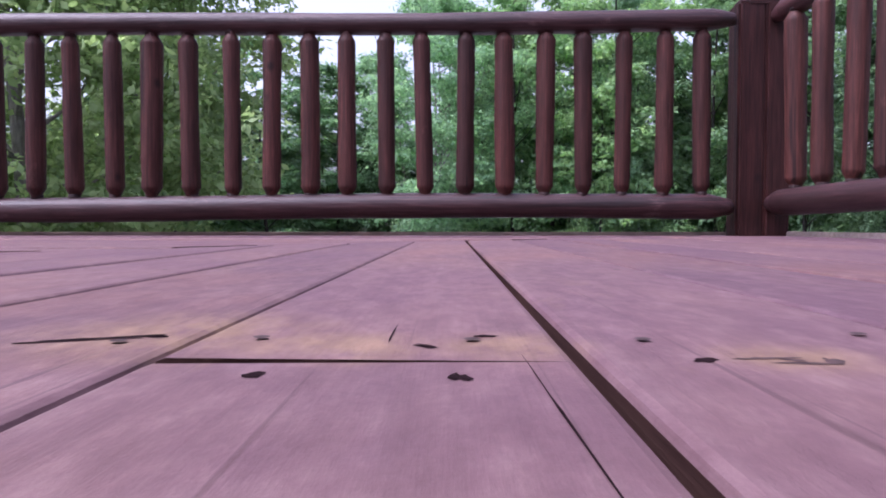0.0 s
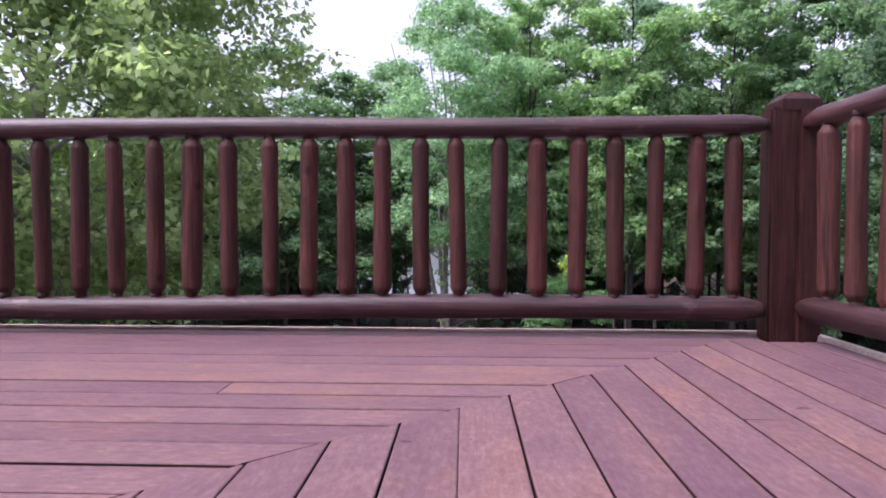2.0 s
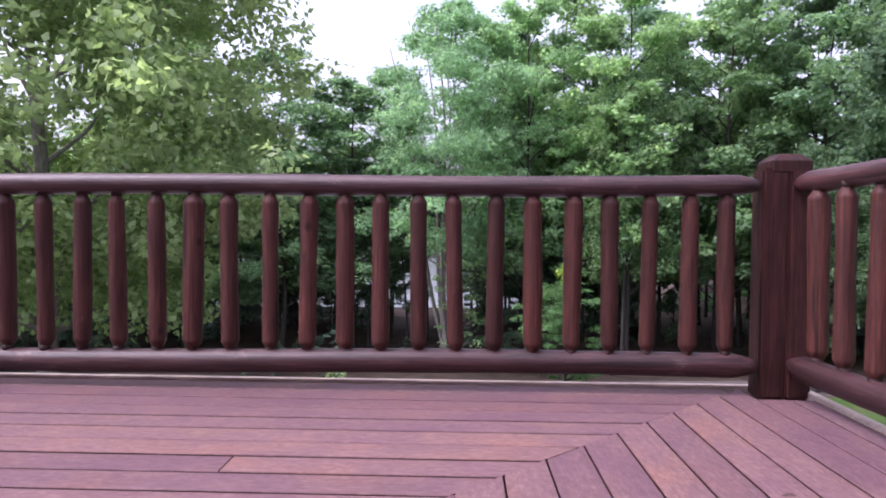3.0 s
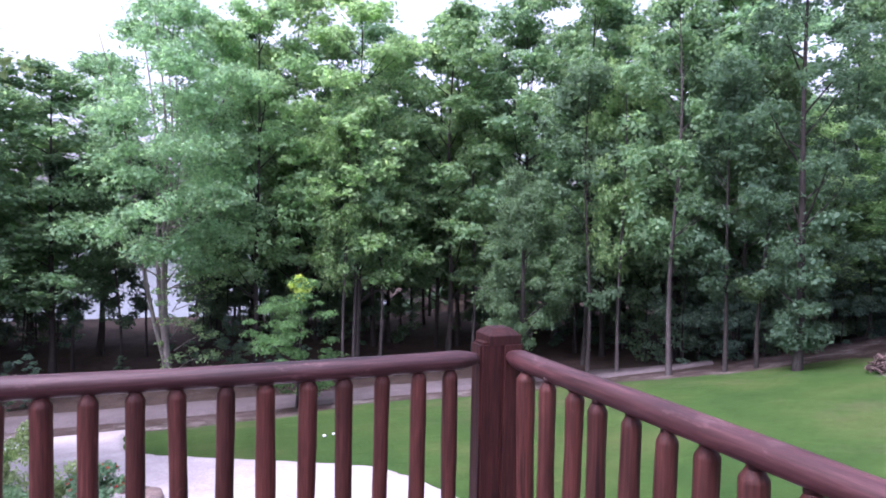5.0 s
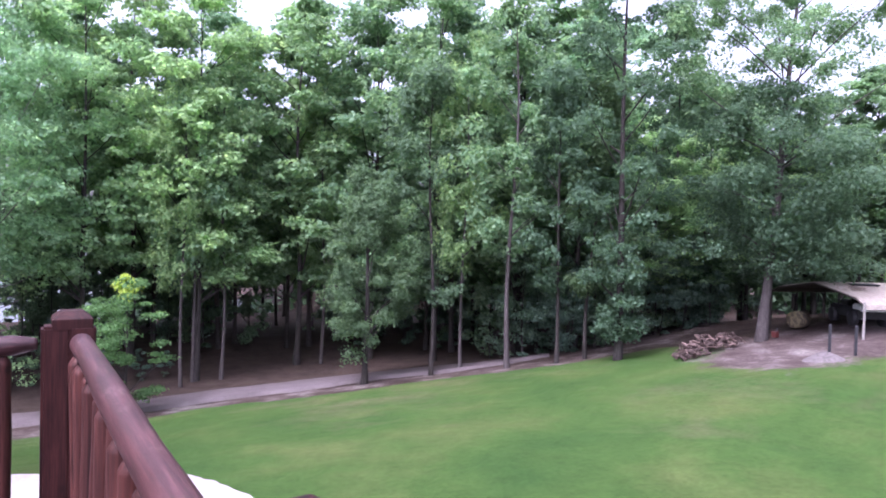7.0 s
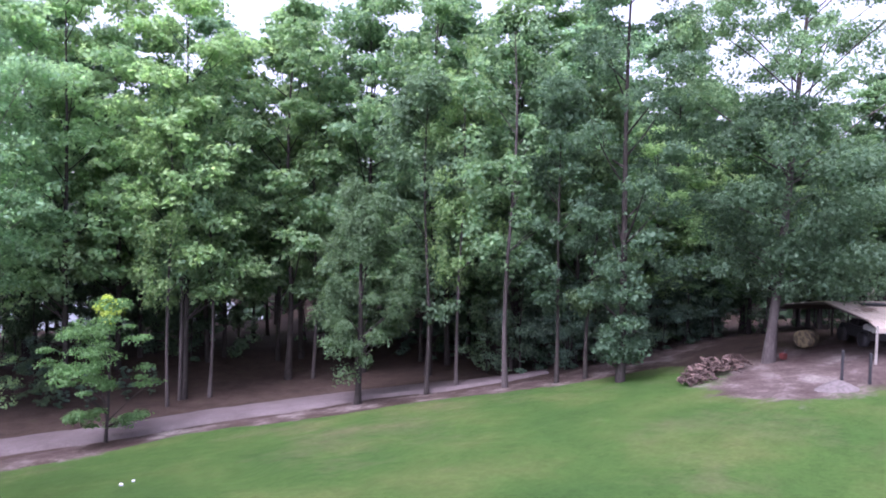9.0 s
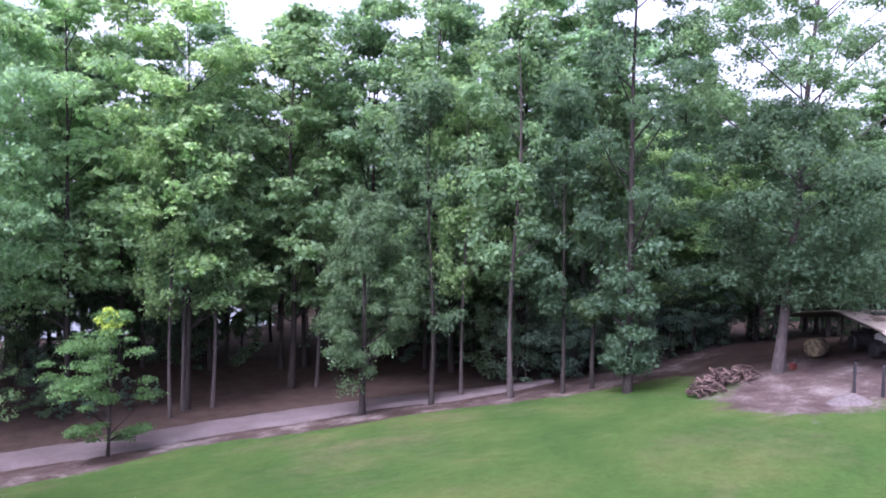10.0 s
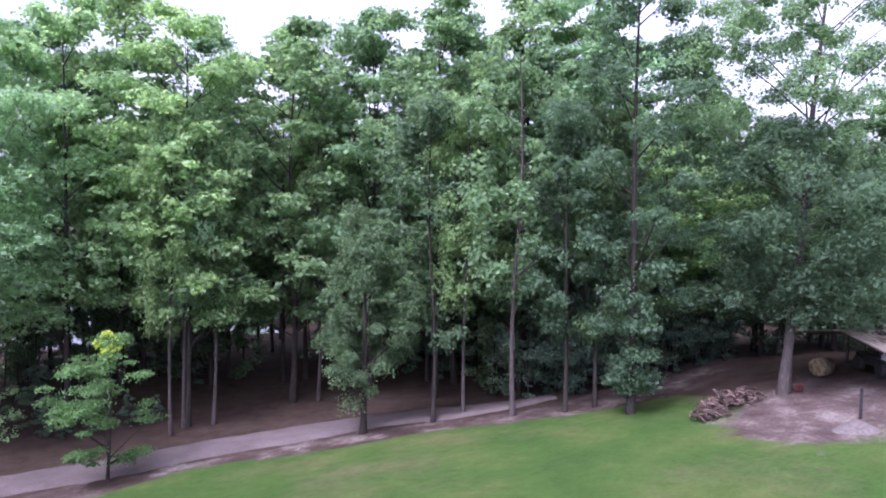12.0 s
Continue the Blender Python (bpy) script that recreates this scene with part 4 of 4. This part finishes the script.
# ---- woodpile ----
prng = np.random.default_rng(31)
pile = thing("woodpile", Matrix(), "loose heap of split firewood at the edge of the dirt yard", "woodpile")
for k in range(240):
    s = prng.uniform(0, 1)
    x = 22.0 + 3.5 * s + prng.normal(0, 0.12)
    y0 = 13.75 + 0.35 * math.sin(3.0 * s)
    y = y0 + prng.normal(0, 0.3)
    h = 0.42 * math.exp(-((s - 0.16) / 0.16) ** 2) + 0.62 * math.exp(-((s - 0.48) / 0.14) ** 2) + 0.5 * math.exp(-((s - 0.85) / 0.16) ** 2) + 0.12
    z = float(ground_z(x, y)) + 0.08 + prng.uniform(0, 1) * h * max(0.2, 1 - abs(y - y0) / 0.8)
    length, r = prng.uniform(0.26, 0.42), prng.uniform(0.025, 0.058)
    a0 = prng.uniform(0, 6.28)
    span = 2 * math.pi if prng.uniform() < 0.35 else prng.uniform(1.3, 3.2)
    prof = [(math.cos(a0 + span * t / 7) * r, math.sin(a0 + span * t / 7) * r) for t in range(8)] + ([] if span > 6 else [(0, 0)])
    m = len(prof)
    v = [(-length / 2, p, q) for p, q in prof] + [(length / 2, p, q) for p, q in prof]
    f = [(i, (i + 1) % m, m + (i + 1) % m, m + i) for i in range(m)]
    piece = mesh_ob("split_log", v, f + [tuple(range(m))[::-1], tuple(range(m, 2 * m))], firewood_bark_mat if prng.uniform() < 0.75 else end_mat, pile)
    piece.data.materials.append(end_mat)
    piece.data.polygons[-1].material_index = piece.data.polygons[-2].material_index = 1
    piece.matrix_basis = pose(x, y, z, prng.uniform(0, 360), prng.normal(0, 18), prng.uniform(-80, 80) + 110)

# ---- carport ----
port = thing("carport", Matrix(), "open metal carport with a tan sheet roof and thin white legs", "carport")
A0, B0 = np.array([27.35, 9.65]), np.array([29.75, 14.95])
across = (B0 - A0) / np.linalg.norm(B0 - A0)
width = float(np.linalg.norm(B0 - A0))
along = np.array([across[1], -across[0]])
eave, ridge, depth = -0.82, -0.33, 5.6
prof = []
for s in np.linspace(0, 1, 13):
    k = 1 - abs(2 * s - 1)
    prof.append((s * width, eave + (ridge - eave) * min(1, k * 1.02) - 0.16 * (1 - min(1, k / 0.12)) ** 2))
prof = [(-0.03, eave - 0.34)] + prof + [(width + 0.03, eave - 0.2)]
m = len(prof)
strips = 22
for s in range(strips):
    d0, d1 = depth * s / strips, depth * (s + 1) / strips
    v = []
    for d, up in ((d0, 0), (d0 + 0.04, 0.03), (d0 + 0.08, 0), (d1, 0)):
        for w, z in prof:
            p = A0 + across * w + along * d
            v.append((p[0], p[1], z + up))
    f = [(r * m + i, r * m + i + 1, (r + 1) * m + i + 1, (r + 1) * m + i) for r in range(3) for i in range(m - 1)]
    mesh_ob("roof_sheet", v, f, roof_mat, port)
# added dark sheet below the roof; its colour stands in for shade
lv = [(*(A0 + across * w + along * d), z - 0.03) for d in (0.03, depth - 0.03) for w, z in prof[1:-1]]
lm = m - 2
mesh_ob("roof_lining", lv, [(i + 1, i, lm + i, lm + i + 1) for i in range(lm - 1)], port_shade_mat, port, "dark sheet added for the shade under the roof")
for d in (0.0, 2.75, 5.5):
    for w in (0.0, width):
        p = A0 + across * w + along * d
        g = float(ground_z(*p))
        # far legs and all rafters are coloured dark too, as if shaded
        part("leg", box(p[0] - 0.035, p[0] + 0.035, p[1] - 0.035, p[1] + 0.035, g - 0.1, eave - 0.05, 0.004), steel_mat if w == 0 else port_shade_mat, port)
    pts = [(*(A0 + across * w + along * d), z - 0.05) for w, z in prof[1:-1]]
    v, f = tube(pts, [0.03] * len(pts), 6)
    mesh_ob("rafter", v, f, port_shade_mat, port)

# things under the carport
def cart(m):
    ob = thing("utility_cart", m, "small dark utility vehicle with a white front under the carport", "vehicle")
    part("body", box(-0.6, 0.6, -1.1, 1.1, 0.3, 0.75, 0.06), dark_mat, ob)
    part("hood", box(-0.55, 0.55, -1.2, -0.55, 0.62, 0.92, 0.06), white_mat, ob, "white hood")
    part("seat", box(-0.5, 0.5, -0.1, 0.5, 0.75, 1.0, 0.06), dark_mat, ob)
    for x in (-0.6, 0.6):
        for y in (-0.75, 0.75):
            v, f = tube([(x - 0.12, y, 0.3), (x - 0.1, y, 0.3), (x + 0.1, y, 0.3), (x + 0.12, y, 0.3)], [0.22, 0.3, 0.3, 0.22], 16)
            mesh_ob("wheel", v, f, dark_mat, ob, smooth=True)
    for x in (-0.5, 0.5):
        for y in (-0.45, 0.6):
            part("roof_post", box(x - 0.02, x + 0.02, y - 0.02, y + 0.02, 0.75, 1.65), dark_mat, ob)
    part("canopy", box(-0.58, 0.58, -0.55, 0.7, 1.65, 1.7, 0.02), dark_mat, ob)
    return ob


cart(pose(30.2, 11.3, float(ground_z(30.2, 11.3)) + 0.05, 0, 0, -35))
bale = thing("hay_bale", pose(29.6, 13.5, float(ground_z(29.6, 13.5))), "round faded yellow bale lying under the carport", "bale")
v, f = tube([(-0.4, 0, 0.36), (-0.36, 0, 0.36), (0.36, 0, 0.36), (0.4, 0, 0.36)], [0.29, 0.38, 0.38, 0.29], 20, True, 0.02, prng)
mesh_ob("straw", v, f, yellow_mat, bale, smooth=True)
for x, y in ((24.8, 9.55), (24.7, 8.6)):
    g = float(ground_z(x, y))
    st = thing("stake", pose(x, y, g), "short dark metal stake in the dirt", "stake", "stakes")
    v, f = tube([(0, 0, -0.2), (0, 0, 0.97), (0, 0, 1.0)], [0.055, 0.055, 0.04], 8)
    mesh_ob("shaft", v, f, dark_mat, st)
cx, cy = 26.95, 12.95
can = thing("fuel_can", pose(cx, cy, float(ground_z(cx, cy)) + 0.05), "red plastic can beside the tree trunk", "can")
part("tank", box(-0.15, 0.15, -0.1, 0.1, 0, 0.26, 0.035), red_mat, can)
v, f = tube([(0.07, 0, 0.25), (0.1, 0, 0.33), (0.19, 0, 0.39)], [0.03, 0.025, 0.02], 8)
mesh_ob("spout", v, f, dark_mat, can)

# ---- flower bed in the gravel ----
brng = np.random.default_rng(41)
bx, by = -4.2, 11.4
for k in range(26):
    a = 2 * math.pi * k / 26
    x, y = bx + 2.5 * math.cos(a), by + 1.7 * math.sin(a)
    bm = bmesh.new()
    bmesh.ops.create_icosphere(bm, subdivisions=2, radius=1.0)
    for q in bm.verts:
        q.co = Vector((q.co.x * 0.2, q.co.y * 0.15, q.co.z * 0.12)) * (1 + 0.25 * noise.noise(q.co * 1.5 + Vector((k, 0, 0))))
    st = part("border_stone", bm, stone_mat, None, smooth=True)
    st.matrix_basis = pose(x, y, float(ground_z(x, y)) + 0.13, 0, 0, math.degrees(a) + brng.uniform(-30, 30))
    tagged(st, "rounded grey stone edging the flower bed", "stone", "flower bed stones")


def shrub(x, y, h, r, mat, label, seed, bloom=None):
    rng = np.random.default_rng(seed)
    ob = thing("shrub", pose(x, y, float(ground_z(x, y)) + 0.05), label, "shrub", "flower bed plants")
    c = crown_points(rng, 64, 0.1, h, r, 1.2)
    quads("foliage", leaf_cloud(rng, c, 75, 0.17, 0.075, 0.8), mat, ob)
    stems = [tube([(0, 0, -0.1), tuple(c[k] * (0.5, 0.5, 0.5)), tuple(c[k])], [0.015, 0.01, 0.004], 4, False) for k in range(12)]
    mesh_ob("stems", *merge(*stems), bark_mat, ob)
    if bloom:
        quads("blossoms", leaf_cloud(rng, c[c[:, 2] > 0.5 * h], 5, 0.1, 0.09, 0.8), bloom, ob)
    return ob


shrub(-5.1, 11.2, 1.15, 0.8, leaf_maple_mat, "rounded grey-green shrub in the flower bed", 1)
shrub(-3.8, 11.7, 1.8, 0.75, leaf_maple_mat, "tall pale-green flowering shrub in the bed", 2, white_mat)
shrub(-4.2, 10.6, 0.7, 0.62, leaf_mat, "low green shrub at the front of the bed", 3)
shrub(-2.75, 11.1, 0.9, 0.5, leaf_mat, "small rose bush with red blossoms", 4, flower_mat)
shrub(-5.9, 11.7, 0.65, 0.55, leaf_bright_mat, "low light-green shrub in the flower bed", 5)

# a low heap of pale gravel by the stakes
hx, hy = 23.7, 9.15
hv, hf = [(hx, hy, float(ground_z(hx, hy)) + 0.23)], []
for r in range(1, 7):
    for k in range(20):
        a = 2 * math.pi * k / 20
        q = (r / 6) * (1 + 0.12 * math.sin(3 * a))
        x, y = hx + 0.7 * q * math.cos(a), hy + 0.62 * q * math.sin(a)
        hv.append((x, y, float(ground_z(x, y)) - 0.05 + 0.27 * (1 - (r / 6) ** 1.6) + brng.uniform(-0.015, 0.015)))
hf += [(0, 1 + k, 1 + (k + 1) % 20) for k in range(20)]
hf += [(1 + 20 * r + k, 21 + 20 * r + k, 21 + 20 * r + (k + 1) % 20, 1 + 20 * r + (k + 1) % 20) for r in range(5) for k in range(20)]
tagged(mesh_ob("grit_mound", hv, hf, heap_mat, smooth=True), "low heap of pale gravel beside the stakes", "gravel heap")

# two small white stones lying on the lawn
for n, (x, y, r) in enumerate(((3.18, 19.07, 0.065), (3.56, 19.34, 0.06))):
    bm = bmesh.new()
    bmesh.ops.create_icosphere(bm, subdivisions=2, radius=r)
    for q in bm.verts:
        q.co = Vector((q.co.x, q.co.y * 0.8, q.co.z * 0.7)) * (1 + 0.3 * noise.noise(q.co * 9 + Vector((n, 0, 0))))
    st = part("pale_stone", bm, white_mat, None, smooth=True)
    st.matrix_basis = pose(x, y, float(ground_z(x, y)) - 0.02, 0, 0, 40 * n)
    tagged(st, "small white stone lying in the short grass", "stone", "stones on the lawn")
